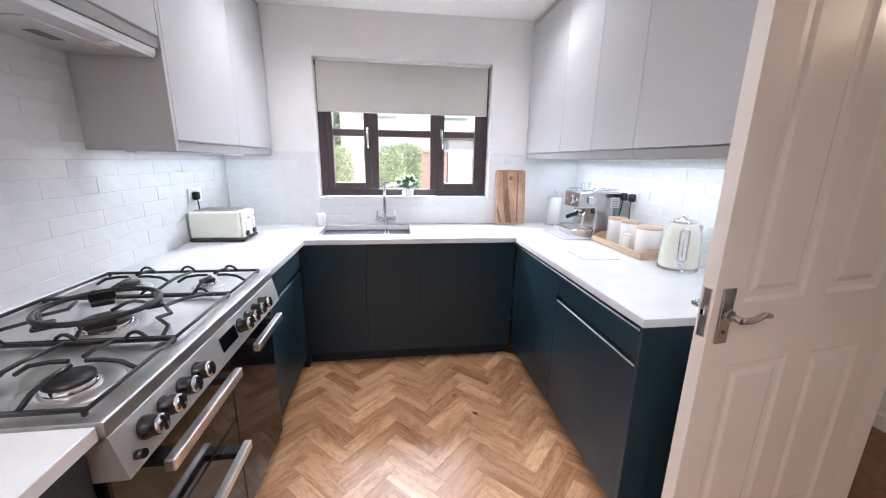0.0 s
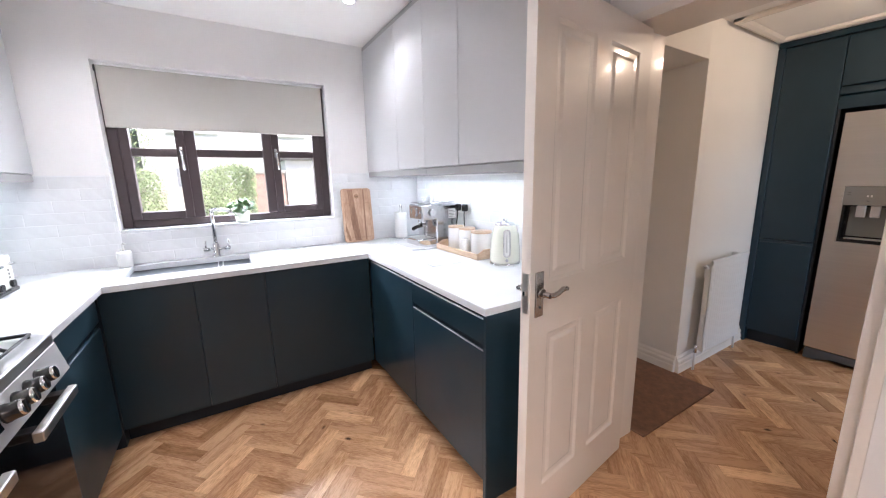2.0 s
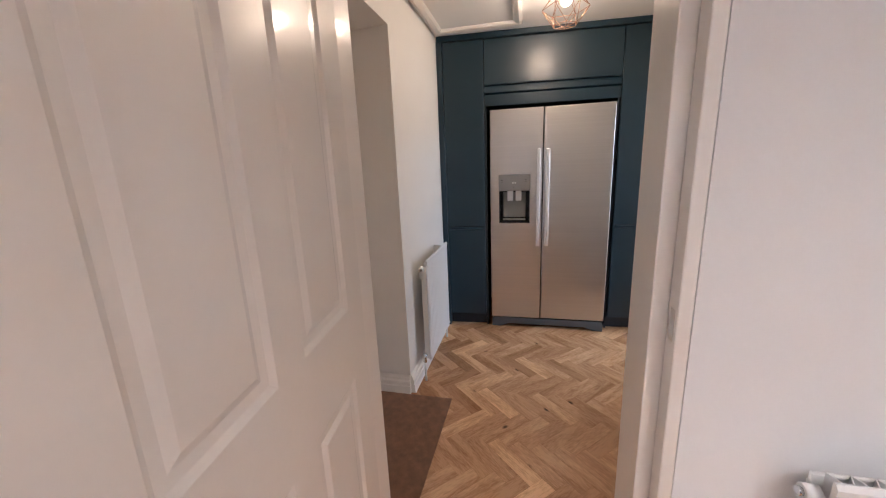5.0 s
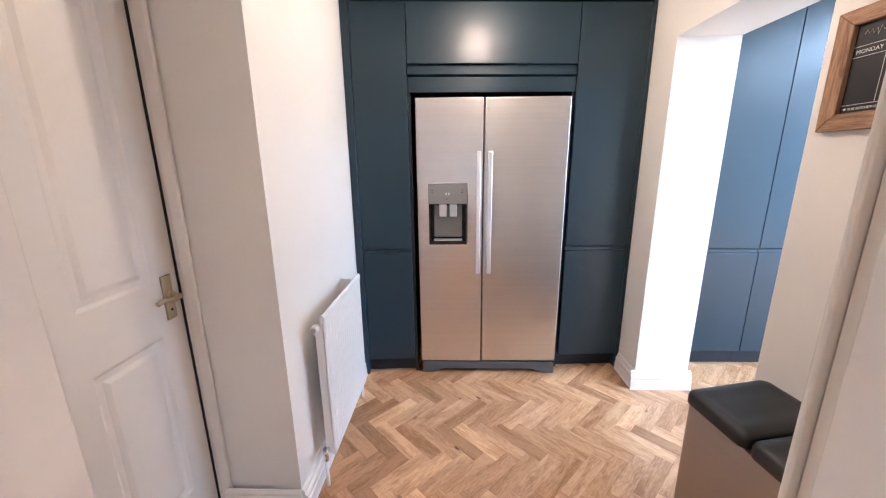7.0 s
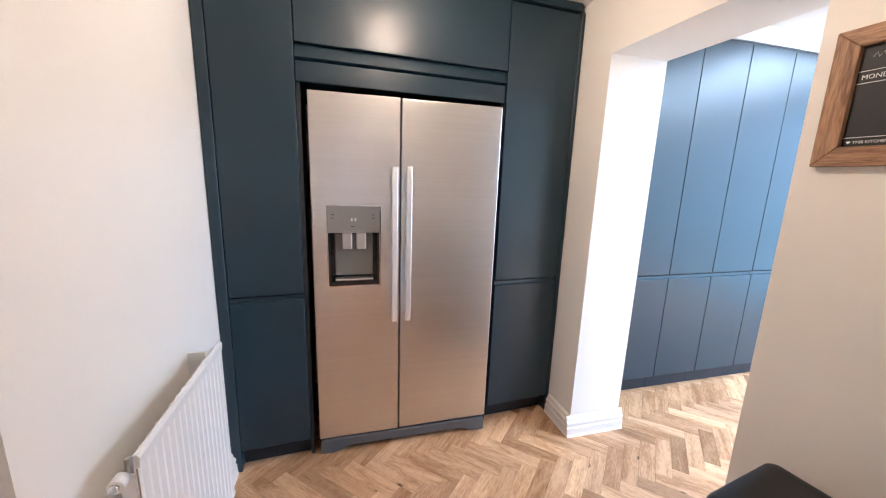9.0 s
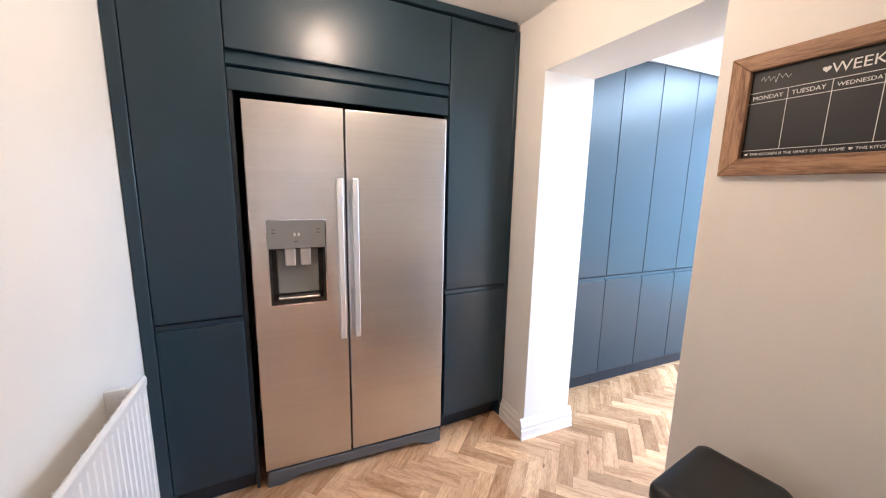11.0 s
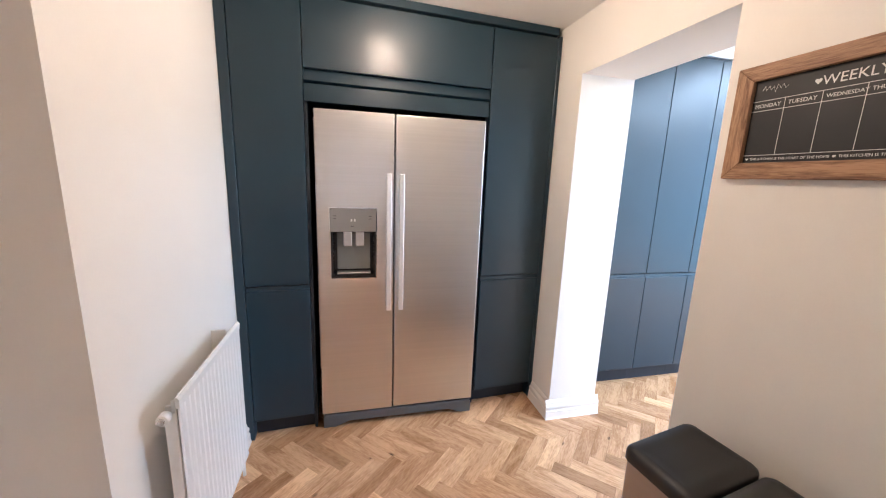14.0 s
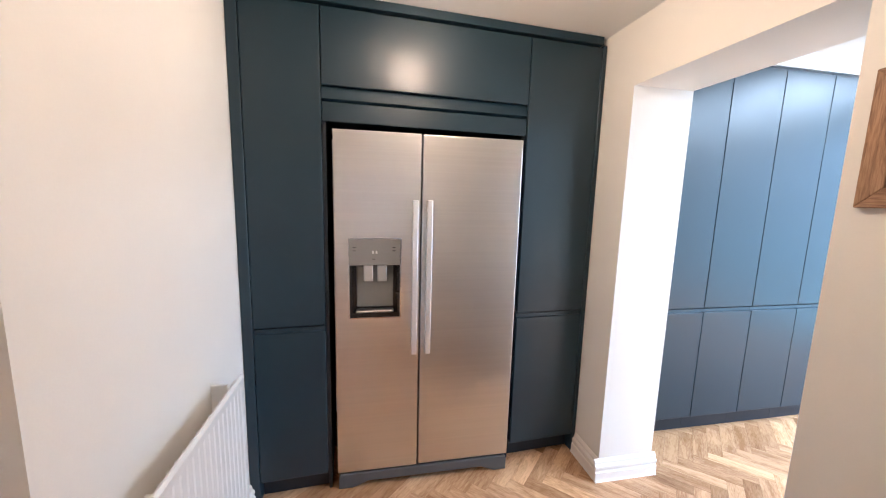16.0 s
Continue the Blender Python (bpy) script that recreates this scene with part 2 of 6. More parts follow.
GREYRAIL = material("mid_grey_rail", (0.34, 0.335, 0.33), 0.45, vary=0.03)
QUARTZ = material("white_quartz", (0.715, 0.73, 0.745), 0.16, vary=0.05, scale=9, bump=0.0, fine=240)
TILE = material("white_glazed_tile", (0.74, 0.75, 0.76), 0.05, vary=0.03, scale=14, bump=0.7, fine=15, piece=0.02, rough_vary=0.02, coat=0.8)
GROUT = material("white_grout", (0.75, 0.76, 0.77), 0.8, vary=0.06)
STEEL = material("brushed_stainless_steel", (0.67, 0.65, 0.635), 0.315, 1.0, vary=0.05, scale=0.9, bump=0.006, fine=9, stretch=(1, 1, 90), rough_vary=0.025)
STEELH = material("satin_steel", (0.66, 0.65, 0.64), 0.34, 1.0, vary=0.03, scale=5, bump=0.004, fine=80, stretch=(4, 1, 1), rough_vary=0.03)
ALUM = material("bead_blasted_steel", (0.62, 0.61, 0.60), 0.48, 0.85, vary=0.03, scale=5, bump=0.01, fine=200, rough_vary=0.03)
SINKSTEEL = material("satin_sink_steel", (0.62, 0.62, 0.61), 0.30, 0.6, vary=0.04, scale=5, bump=0.01, fine=150)
HOBSTEEL = material("brushed_hob_steel", (0.66, 0.65, 0.64), 0.38, 1.0, vary=0.05, scale=4, bump=0.006, fine=60, stretch=(1, 14, 1), rough_vary=0.03)
DARKCHROME = material("polished_steel", (0.56, 0.56, 0.57), 0.22, 1.0, vary=0.05, bump=0.0)
# Door-handle chrome, its dark reflections put into the metal's colour.
DIMCHROME = material("chrome_with_dark_reflections", (0.44, 0.42, 0.41), 0.16, 1.0, vary=0.05, bump=0.0)
CHROME = material("polished_chrome", (0.72, 0.72, 0.73), 0.08, 1.0, vary=0.03, bump=0.0)
BLACK = material("black_enamel", (0.012, 0.012, 0.013), 0.32, vary=0.15, scale=20, bump=0.05)
BLACKGLASS = material("black_oven_glass", (0.006, 0.006, 0.007), 0.06, vary=0.1, bump=0.0)
BLACKPLASTIC = material("black_plastic", (0.010, 0.010, 0.011), 0.22, vary=0.12, scale=14, bump=0.06)
# Charcoal for the fridge gasket, and for painted shade in gaps.
CHARCOAL = material("charcoal_gasket_and_shade", (0.012, 0.011, 0.011), 0.6, vary=0.1)
DARKGREY = material("dark_grey_plastic", (0.09, 0.09, 0.09), 0.4, vary=0.08)
CREAM = material("cream_enamel", (0.77, 0.775, 0.67), 0.18, vary=0.03, bump=0.0, coat=0.5)
WHITEPLASTIC = material("white_plastic", (0.80, 0.80, 0.79), 0.3, vary=0.03, bump=0.0)
CERAMIC = material("white_ceramic", (0.80, 0.79, 0.77), 0.25, vary=0.04, bump=0.02)
BRASS = material("aged_brass", (0.55, 0.46, 0.32), 0.3, 1.0, vary=0.1, scale=20)
FRAMEBROWN = material("dark_mahogany_upvc", (0.050, 0.034, 0.036), 0.42, vary=0.15, scale=10, bump=0.04, stretch=(1, 1, 6))
BLIND = material("stone_blind_fabric", (0.52, 0.50, 0.46), 0.85, vary=0.04, scale=4, bump=0.12, fine=700)
MAT = material("brown_coir", (0.21, 0.105, 0.060), 0.95, vary=0.35, scale=30, bump=0.8, fine=420)
OAK = wood("oak_block", (0.385, 0.200, 0.097), (0.625, 0.378, 0.213), 0.27, "x", piece=0.38, knots=True, cross=6.5)
OAKJOINED = wood("oak_blocks_joined", (0.385, 0.200, 0.097), (0.625, 0.378, 0.213), 0.27, "x", piece=0.38, knots=True, cross=6.5, island=True)
OAKSLAB = wood("oak_under_blocks", (0.13, 0.065, 0.03), (0.20, 0.11, 0.05), 0.6, "x")
DARKACACIA = wood("acacia_heartwood", (0.19, 0.09, 0.05), (0.34, 0.19, 0.115), 0.45, "z", scale=0.8, cross=7)
ACACIA = wood("acacia_board", (0.38, 0.22, 0.14), (0.57, 0.39, 0.27), 0.45, "z", scale=0.8, cross=7)
PALEWOOD = wood("pale_bamboo", (0.48, 0.33, 0.22), (0.66, 0.49, 0.35), 0.5, "y")
RUSTIC = wood("rustic_brown_wood", (0.16, 0.075, 0.036), (0.42, 0.24, 0.135), 0.6, "x")
RUSTICV = wood("rustic_brown_wood_upright", (0.16, 0.075, 0.036), (0.42, 0.24, 0.135), 0.6, "z")
COPPER = material("copper_wire", (0.50, 0.30, 0.20), 0.3, 1.0, vary=0.1)
BOARD = material("black_chalkboard", (0.010, 0.010, 0.011), 0.55, vary=0.2, scale=10)
CHALK = material("white_print", (0.75, 0.74, 0.72), 0.7, vary=0.05, bump=0)


def thin_glass(name):
    m = bpy.data.materials.new(name)
    m.use_nodes = True
    n, l = m.node_tree.nodes, m.node_tree.links
    tr, gl, mix = n.new("ShaderNodeBsdfTransparent"), n.new("ShaderNodeBsdfGlossy"), n.new("ShaderNodeMixShader")
    gl.inputs["Roughness"].default_value = 0.05
    mix.inputs[0].default_value = 0.14
    l.new(tr.outputs[0], mix.inputs[1])
    l.new(gl.outputs[0], mix.inputs[2])
    l.new(mix.outputs[0], n["Material Output"].inputs[0])
    return m


THINGLASS = thin_glass("thin_clear_glass")
GLASS = glass("clear_glass")
FROST = material("pale_toughened_glass", (0.72, 0.74, 0.74), 0.08, vary=0.02, bump=0.0)
LEDWHITE = material("lit_lamp_lens", (1.0, 0.97, 0.92), 0.4, vary=0, bump=0, emit=14)
FILAMENT = material("lit_filament_bulb", (1.0, 0.75, 0.42), 0.4, vary=0, bump=0, emit=14)
LEAF = material("green_leaf", (0.05, 0.12, 0.035), 0.5, vary=0.4, scale=12, bump=0.1, fine=40)

# ---- setting ----
WY, LX, RX = 3.11, -0.965, 1.785        # kitchen's window wall, cooker wall, wall to the hall
HX = 2.045                              # hall face of that wall
HY0, HY1 = -0.43, 1.345                 # hall's two long walls
BX = 3.975                              # fronts of the tall navy units
RY = -0.757                             # far side of the wall with the opening
FX = 4.05                               # fronts of the units in the far room
KC, HC, FC = 2.42, 2.33, 2.42           # ceilings


def structure(name, boxes, mat, label):
    bm = bmesh.new()
    for lo, hi in boxes:
        box(lo, hi, bm=bm)
    return tagged(part(name, bm, mat), label, kind="structure")


# kitchen shell
structure("wall_north", [((LX - 0.2, WY, 0), (-0.302, WY + 0.28, KC)), ((1.02, WY, 0), (HX, WY + 0.28, KC)),
                         ((-0.302, WY, 0), (1.02, WY + 0.28, 1.098)), ((-0.302, WY, 2.11), (1.02, WY + 0.28, KC))], WALL, "white painted wall around the kitchen window")
structure("wall_west", [((LX - 0.2, -1.2, 0), (LX, WY, KC))], WALL, "white painted wall behind the cooker")
structure("wall_south", [((LX - 0.2, -1.35, 0), (HX, -1.2, KC))], WALL, "plain white painted kitchen wall")
structure("wall_east", [((RX, 1.17, 0), (HX, WY, KC)), ((RX, -1.2, 0), (HX, 0.308, KC)), ((RX, 0.308, 2.04), (HX, 1.17, KC))], WALL,
          "white painted wall with a doorway to the hall")
structure("ceiling_kitchen", [((LX - 0.2, -1.35, KC), (HX, WY + 0.28, KC + 0.1))], CEIL, "smooth white kitchen ceiling")
# hall shell
nb = prism([(2.90, HY1), (4.75, HY1), (4.75, 1.9), (2.948, 1.9), (2.948, 1.765)], "z", 0, HC)
box((HX, 1.77, 0), (2.947, 1.9, HC), bm=nb)
prism([(HX, HY1), (2.8995, HY1), (2.945, 1.76), (HX, 1.76)], "z", 2.085, HC, bm=nb)
tagged(part("wall_hall_north", nb, HALLWALL), "cream painted hall wall with a door recess", kind="structure")
structure("wall_hall_south", [((HX, RY, 0), (2.97, HY0, HC)), ((3.80, RY, 0), (4.75, HY0, HC)), ((2.97, RY, 2.035), (3.80, HY0, HC))], HALLWALL,
          "cream painted wall with a wide opening")
structure("wall_hall_east", [((4.65, -0.43, 0), (4.75, 1.345, HC))], HALLWALL, "hidden wall behind the tall units")
structure("ceiling_hall", [((HX, -0.82, HC), (4.75, 1.9, HC + 0.1))], CEIL, "white painted hall ceiling")
# far room shell
structure("wall_far_east", [((4.65, -4.1, 0), (4.75, RY, FC))], WALL, "white wall behind the far tall units")
structure("wall_far_south", [((0.5, -4.1, 0), (0.8, -4.0, FC)), ((3.6, -4.1, 0), (4.65, -4.0, FC)), ((0.8, -4.1, 2.3), (3.6, -4.0, FC))], WALL, "white wall with a wide garden opening")
# West opening is unseen, added for the side lamp.
structure("wall_far_west", [((0.5, -4.0, 0), (0.6, -3.3, FC)), ((0.5, -1.5, 0), (0.6, -1.35, FC)), ((0.5, -3.3, 2.15), (0.6, -1.5, FC)), ((0.5, -3.3, 0), (0.6, -1.5, 0.5))], WALL, "white wall with an added side opening, unseen")
structure("wall_far_north", [((0.5, -1.35, 0), (HX, -1.2, FC)), ((HX, -0.9, 0), (HX + 0.1, RY, FC)), ((HX, -1.35, 0), (HX + 0.1, -0.9, FC))], WALL, "plain white wall of the far room")
structure("ceiling_far", [((0.5, -4.1, FC), (1.75, RY, FC + 0.1)), ((3.65, -4.1, FC), (4.75, RY, FC + 0.1)), ((1.75, -4.1, FC), (3.65, -3.35, FC + 0.1)), ((1.75, -2.15, FC), (3.65, RY, FC + 0.1))], CEIL, "white ceiling of the far room")
structure("lintel_fill", [((HX, RY - 0.004, HC + 0.001), (4.75, RY + 0.006, FC + 0.1))], CEIL, "white painted strip over the opening")

# ---- floor ----
floor_kitchen = structure("floor_kitchen", [((LX - 0.2, -1.35, -0.06), (1.90, WY + 0.28, -0.011))], OAKSLAB, "warm oak herringbone block floor")
floor_hall = structure("floor_hall", [((1.90, -0.82, -0.06), (4.75, 1.9, -0.011))], OAKSLAB, "warm oak herringbone block floor of the hall")
floor_far = structure("floor_far", [((0.5, -4.1, -0.06), (1.90, -1.35, -0.011)), ((1.90, -4.1, -0.06), (4.75, -0.82, -0.011))], OAKSLAB, "warm oak herringbone block floor of the far room")

# ---- kitchen units ----
WT0, WT1 = 0.868, 0.90      # worktop underside and top


def base_unit(label, lo, hi, face, fronts, mat=NAVY, plinth=0.07):
    """A base cabinet; face names the side of its fronts; fronts are (from, to, bottom, top) along that side."""
    cx, cy = (lo[0] + hi[0]) / 2, (lo[1] + hi[1]) / 2
    u = thing("base_cabinet", (cx, cy, 0), label, "kitchen cabinet", "navy base units")
    b = 0.022
    l2, h2 = [lo[0], lo[1], 0.10], [hi[0], hi[1], WT0]
    pl, ph = [lo[0], lo[1], 0.0], [hi[0], hi[1], 0.10]
    if face == "-y":
        l2[1] += b
        pl[1] += plinth
    elif face == "-x":
        l2[0] += b
        pl[0] += plinth
    else:
        h2[0] -= b
        ph[0] -= plinth
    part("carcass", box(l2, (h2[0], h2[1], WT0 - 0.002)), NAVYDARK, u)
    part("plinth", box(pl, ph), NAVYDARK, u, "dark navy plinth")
    for a, c, z0, z1 in fronts:
        g = 0.0008
        if face == "-y":
            d = box((a + g, lo[1], z0), (c - g, lo[1] + b - 0.002, z1), 0.0015, 2)
            lip = box((a + g, lo[1] + 0.004, z1 - 0.001), (c - g, lo[1] + 0.008, z1 + 0.004))
        elif face == "-x":
            d = box((lo[0], a + g, z0), (lo[0] + b - 0.002, c - g, z1), 0.003, 2)
            lip = box((lo[0] + 0.0005, a + g, z1 - 0.001), (lo[0] + 0.008, c - g, z1 + 0.0035), 0.001)
        else:
            d = box((hi[0] - b + 0.002, a + g, z0), (hi[0], c - g, z1), 0.003, 2)
            lip = box((hi[0] - 0.008, a + g, z1 - 0.001), (hi[0] - 0.004, c - g, z1 + 0.004))
        door = part("door" if z1 - z0 > 0.3 else "drawer_front", d, mat, u)
        # Right-run lips use steel to paint a lamp glint on the lacquer.
        part("handle_lip", lip, STEELH if face == "-x" else mat, door, "finger-pull lip in steel, painting its glint" if face == "-x" else "bevelled finger-pull lip")
    return u


TOPZ = 0.842
# back run under the window
FY = 2.53
base_unit("navy handleless base cabinet under the sink", (-0.33, FY, 0), (0.071, WY - 0.01, 0), "-y", [(-0.33, 0.071, 0.10, TOPZ + 0.02)])
base_unit("navy handleless base cabinet under the sink", (0.071, FY, 0), (0.428, WY - 0.01, 0), "-y", [(0.071, 0.428, 0.10, TOPZ + 0.02)])
base_unit("navy handleless corner base cabinet under the window", (0.428, FY, 0), (1.085, WY - 0.01, 0), "-y", [(0.428, 1.085, 0.10, TOPZ + 0.02)])
# right run
base_unit("navy handleless corner base cabinet beside the drawer unit", (1.092, 1.87, 0), (RX - 0.012, 2.529, 0), "-x", [(1.87, 2.529, 0.10, TOPZ)])
base_unit("navy base cabinet with a drawer over a deep pull-out", (1.092, 1.236, 0), (RX - 0.012, 1.869, 0), "-x",
          [(1.236, 1.869, 0.10, 0.705), (1.236, 1.869, 0.735, TOPZ)])
ep = thing("end_panel", (1.4, 1.22, 0), "navy full-height panel closing the worktop run", "end panel")
part("panel", box((1.088, 1.214, 0), (RX - 0.012, 1.234, WT0 - 0.001), 0.002), NAVY, ep)
# left run
base_unit("navy handleless drawer cabinet beside the range cooker", (LX + 0.012, 1.852, 0), (-0.331, FY - 0.001, 0), "+x",
          [(1.852, FY - 0.03, 0.10, 0.70), (1.852, FY - 0.03, 0.73, TOPZ)])
base_unit("navy base cabinet on the near side of the cooker", (LX + 0.012, 0.0, 0), (-0.331, 0.868, 0), "+x", [(0.0, 0.43, 0.10, TOPZ), (0.43, 0.868, 0.10, TOPZ)])
pf = thing("corner_filler", (-0.64, 2.8, 0), "navy blind corner cabinet under the worktop", "kitchen cabinet")
part("panel", box((LX + 0.012, FY + 0.001, 0.0), (-0.332, WY - 0.01, WT0 - 0.002)), NAVYDARK, pf)

# worktops, one continuous top with a hole for the sink
SX0, SX1, SY0, SY1 = -0.258, 0.378, 2.668, 3.03
wt = thing("worktop", (0.4, 2.8, WT0), "white quartz worktop running round three walls", "worktop")
E = 0.002
CF, CE, CB = 1.078, 1.207, 2.512        # front of the right run, its end, front of the back run
part("left_top", box((LX + 0.002, 1.850, WT0), (-0.302, CB - 0.0005, WT1), E), QUARTZ, wt)
bm = bmesh.new()
box((LX + 0.002, CB, WT0), (SX0, WY - 0.002, WT1), 0, 1, bm)
box((SX0, CB, WT0), (SX1, SY0, WT1), 0, 1, bm)
box((SX0, SY1, WT0), (SX1, WY - 0.002, WT1), 0, 1, bm)
box((SX1, CB, WT0), (RX - 0.002, WY - 0.002, WT1), 0, 1, bm)
bmesh.ops.remove_doubles(bm, verts=bm.verts[:], dist=0.0002)
part("back_top", bm, QUARTZ, wt)
part("right_top", box((CF, CE, WT0), (RX - 0.002, CB - 0.0005, WT1), E), QUARTZ, wt)
part("near_top", box((LX + 0.002, -0.02, WT0), (-0.302, 0.866, WT1), E), QUARTZ, wt, "short white quartz top before the cooker")
# Grey strips draw the drainer grooves, with their shade as colour.
bm = bmesh.new()
for i in range(5):
    box((SX1 + 0.05, 2.72 + 0.055 * i, WT1 - 0.001), (SX1 + 0.40, 2.726 + 0.055 * i, WT1 + 0.0006), bm=bm)
part("drainer_groove", bm, GREYRAIL, wt, "drainer grooves drawn as grey strips, shade in the colour")


def wall_unit(label, x0, x1, y0, y1, z0, z1, front, doors, rail=True):
    u = thing("wall_cabinet", ((x0 + x1) / 2, (y0 + y1) / 2, z0), label, "wall cabinet", "light grey wall units")
    b = 0.022
    if front == "-x":
        body, fr = ((x0 + b, y0, z0 + 0.004), (x1, y1, z1)), (x0, x0 + b - 0.002)
    else:
        body, fr = ((x0, y0, z0 + 0.004), (x1 - b, y1, z1)), (x1 - b + 0.002, x1)
    part("carcass", box(*body), GREY, u)
    for a, c in doors:
        part("door", box((fr[0], a + 0.0012, z0 + 0.045), (fr[1], c - 0.0012, z1 - 0.03), 0.002), GREY, u)
    if rail:
        part("handle_rail", box((fr[0] + (0.008 if front == "-x" else -0.004), y0, z0), (fr[1] - (-0.004 if front == "-x" else 0.008), y1, z0 + 0.042), 0.002), GREYRAIL, u, "recessed grey finger rail")
    part("top_rail", box((fr[0] + 0.004, y0, z1 - 0.028), (fr[1] - 0.004, y1, z1)), GREYRAIL, u, "recessed strip under the ceiling")
    return u


UZ = 1.42
ys = [1.245, 1.748, 2.109, 2.493, WY - 0.008]
for a, c in zip(ys, ys[1:]):
    wall_unit("light grey handleless wall cabinet over the worktop", 1.323, RX - 0.01, a, c, UZ, KC - 0.01, "-x", [(a, c)])
for a, c in ((1.897, 2.528), (2.528, WY - 0.008)):
    lu = wall_unit("light grey handleless wall cabinet over the worktop", LX + 0.01, -0.62, a, c, UZ, KC - 0.01, "+x", [(a, c)])
    if a < 2:
        part("side_panel", box((LX + 0.01, 1.875, UZ), (-0.62, 1.895, KC - 0.01), 0.001), GREY, lu, "grey side panel by the hood")
wall_unit("light grey wall cabinet over the cooker hood", LX + 0.01, -0.62, 0.87, 1.873, 1.80, KC - 0.01, "+x", [(0.87, 1.873)])

# cooker hood
hood = thing("cooker_hood", (-0.79, 1.37, 1.76), "slim grey built-in cooker hood with a smooth underside", "cooker hood")
part("body", box((LX + 0.012, 0.90, 1.776), (-0.632, 1.86, 1.798), 0.003), ALUM, hood)
part("underplate", prism([(LX + 0.014, 1.770), (-0.640, 1.766), (-0.634, 1.7755), (LX + 0.014, 1.7755)], "y", 0.905, 1.855), ALUM, hood, "brushed grey underside plate")
for i in range(2):
    y = 1.02 + 0.42 * i
    part("filter", box((-0.90, y, 1.763), (-0.72, y + 0.32, 1.7685), 0.002), ALUM, hood, "flat grease filter")
    part("filter_grip", box((-0.83, y + 0.12, 1.7612), (-0.79, y + 0.22, 1.7635), 0.001), DARKGREY, hood, "dark filter catch")
    part("lamp_lens", cyl((-0.675, y + 0.24, 1.762), (-0.675, y + 0.24, 1.768), 0.026), WHITEPLASTIC, hood, "round unlit hood lamp")
part("control_slot", box((-0.69, 1.06, 1.7625), (-0.66, 1.18, 1.767), 0.001), DARKGREY, hood, "dark control slot")

# ---- range cooker ----
CY0, CY1 = 0.87, 1.848
rc = thing("range_cooker", (-0.62, 1.36, 0), "stainless steel range cooker with gas hob and black glass doors", "range cooker")
part("body", box((LX + 0.02, CY0, 0.06), (-0.345, CY1, 0.86)), BLACK, rc, "black cooker body")
part("plinth", box((LX + 0.05, CY0 + 0.01, 0.0), (-0.38, CY1 - 0.01, 0.06)), BLACK, rc)
part("hob_top", prism([(LX + 0.02, 0.86), (-0.300, 0.86), (-0.292, 0.868), (-0.292, 0.902), (-0.295, 0.905), (LX + 0.02, 0.905)], "y", CY0, CY1), HOBSTEEL, rc, "brushed steel hob top")
part("back_upstand", box((LX + 0.005, CY0, 0.86), (LX + 0.03, CY1, 0.925), 0.003), STEELH, rc)
part("control_panel", prism([(-0.345, 0.766), (-0.267, 0.768), (-0.290, 0.868), (-0.345, 0.868)], "y", CY0, CY1), ALUM, rc, "brushed steel control panel")
part("display", prism([(-0.285, 0.800), (-0.2725, 0.800), (-0.283, 0.846), (-0.292, 0.846)], "y", 1.31, 1.42), BLACKGLASS, rc, "black clock display")
for y in (0.950, 1.019, 1.094, 1.165, 1.452, 1.517, 1.586, 1.656):
    turn = pose(-0.279, y, 0.826, 0, 77, 0)
    bm = lathe((0, 0, 0), [(0, 0), (0.026, 0), (0.026, 0.006), (0.0235, 0.010), (0.0225, 0.035), (0, 0.035)], 28)
    bm.transform(turn)
    k = part("knob", bm, BLACKPLASTIC, rc, "black control knob")
    bm = lathe((0, 0, 0), [(0.0215, 0.0352), (0.0205, 0.0395), (0.0195, 0.0405), (0, 0.0405)], 28)
    bm.transform(turn)
    part("cap", bm, CHROME, k, "domed chrome knob cap")
    bm = box((-0.018, -0.004, 0.036), (0.018, 0.004, 0.0435), 0.002, 2)
    bm.transform(turn)
    part("grip", bm, BLACKPLASTIC, k)
part("ignition_button", cyl((-0.276, 0.905, 0.795), (-0.256, 0.905, 0.799), 0.010), BLACKPLASTIC, rc)
# doors: left grill and oven, tall right oven
for y0, y1, z0, z1 in ((CY0 + 0.004, 1.405, 0.49, 0.762), (CY0 + 0.004, 1.405, 0.07, 0.484), (1.411, CY1 - 0.004, 0.07, 0.762)):
    d = part("oven_door", box((-0.345, y0, z0), (-0.310, y1, z1), 0.004), BLACKGLASS, rc, "black glass oven door")
    hz = z1 - 0.042
    part("handle", box((-0.258, y0 + 0.075, hz - 0.016), (-0.234, y1 - 0.075, hz + 0.016), 0.003), STEELH, d, "flat brushed steel bar handle")
    for y in (y0 + 0.09, y1 - 0.13):
        part("handle_bracket", box((-0.312, y, hz - 0.012), (-0.256, y + 0.04, hz + 0.012), 0.002), BLACK, d)


def burner(x, y, r):
    z = 0.905
    part("burner_bowl", lathe((x, y, z), [(r * 2.0, 0.0), (r * 1.9, 0.004), (r * 1.3, 0.003), (r * 1.2, 0.0)]), STEELH, rc, "pressed steel burner dish")
    b = part("burner", lathe((x, y, z), [(r * 1.12, 0.0), (r * 1.12, 0.012), (r, 0.018), (0, 0.018)]), CHROME, rc, "slotted aluminium burner ring")
    part("burner_cap", lathe((x, y, z), [(r * 0.98, 0.018), (r * 1.0, 0.022), (r * 0.96, 0.028), (0, 0.029)]), BLACK, b, "black enamel burner cap")


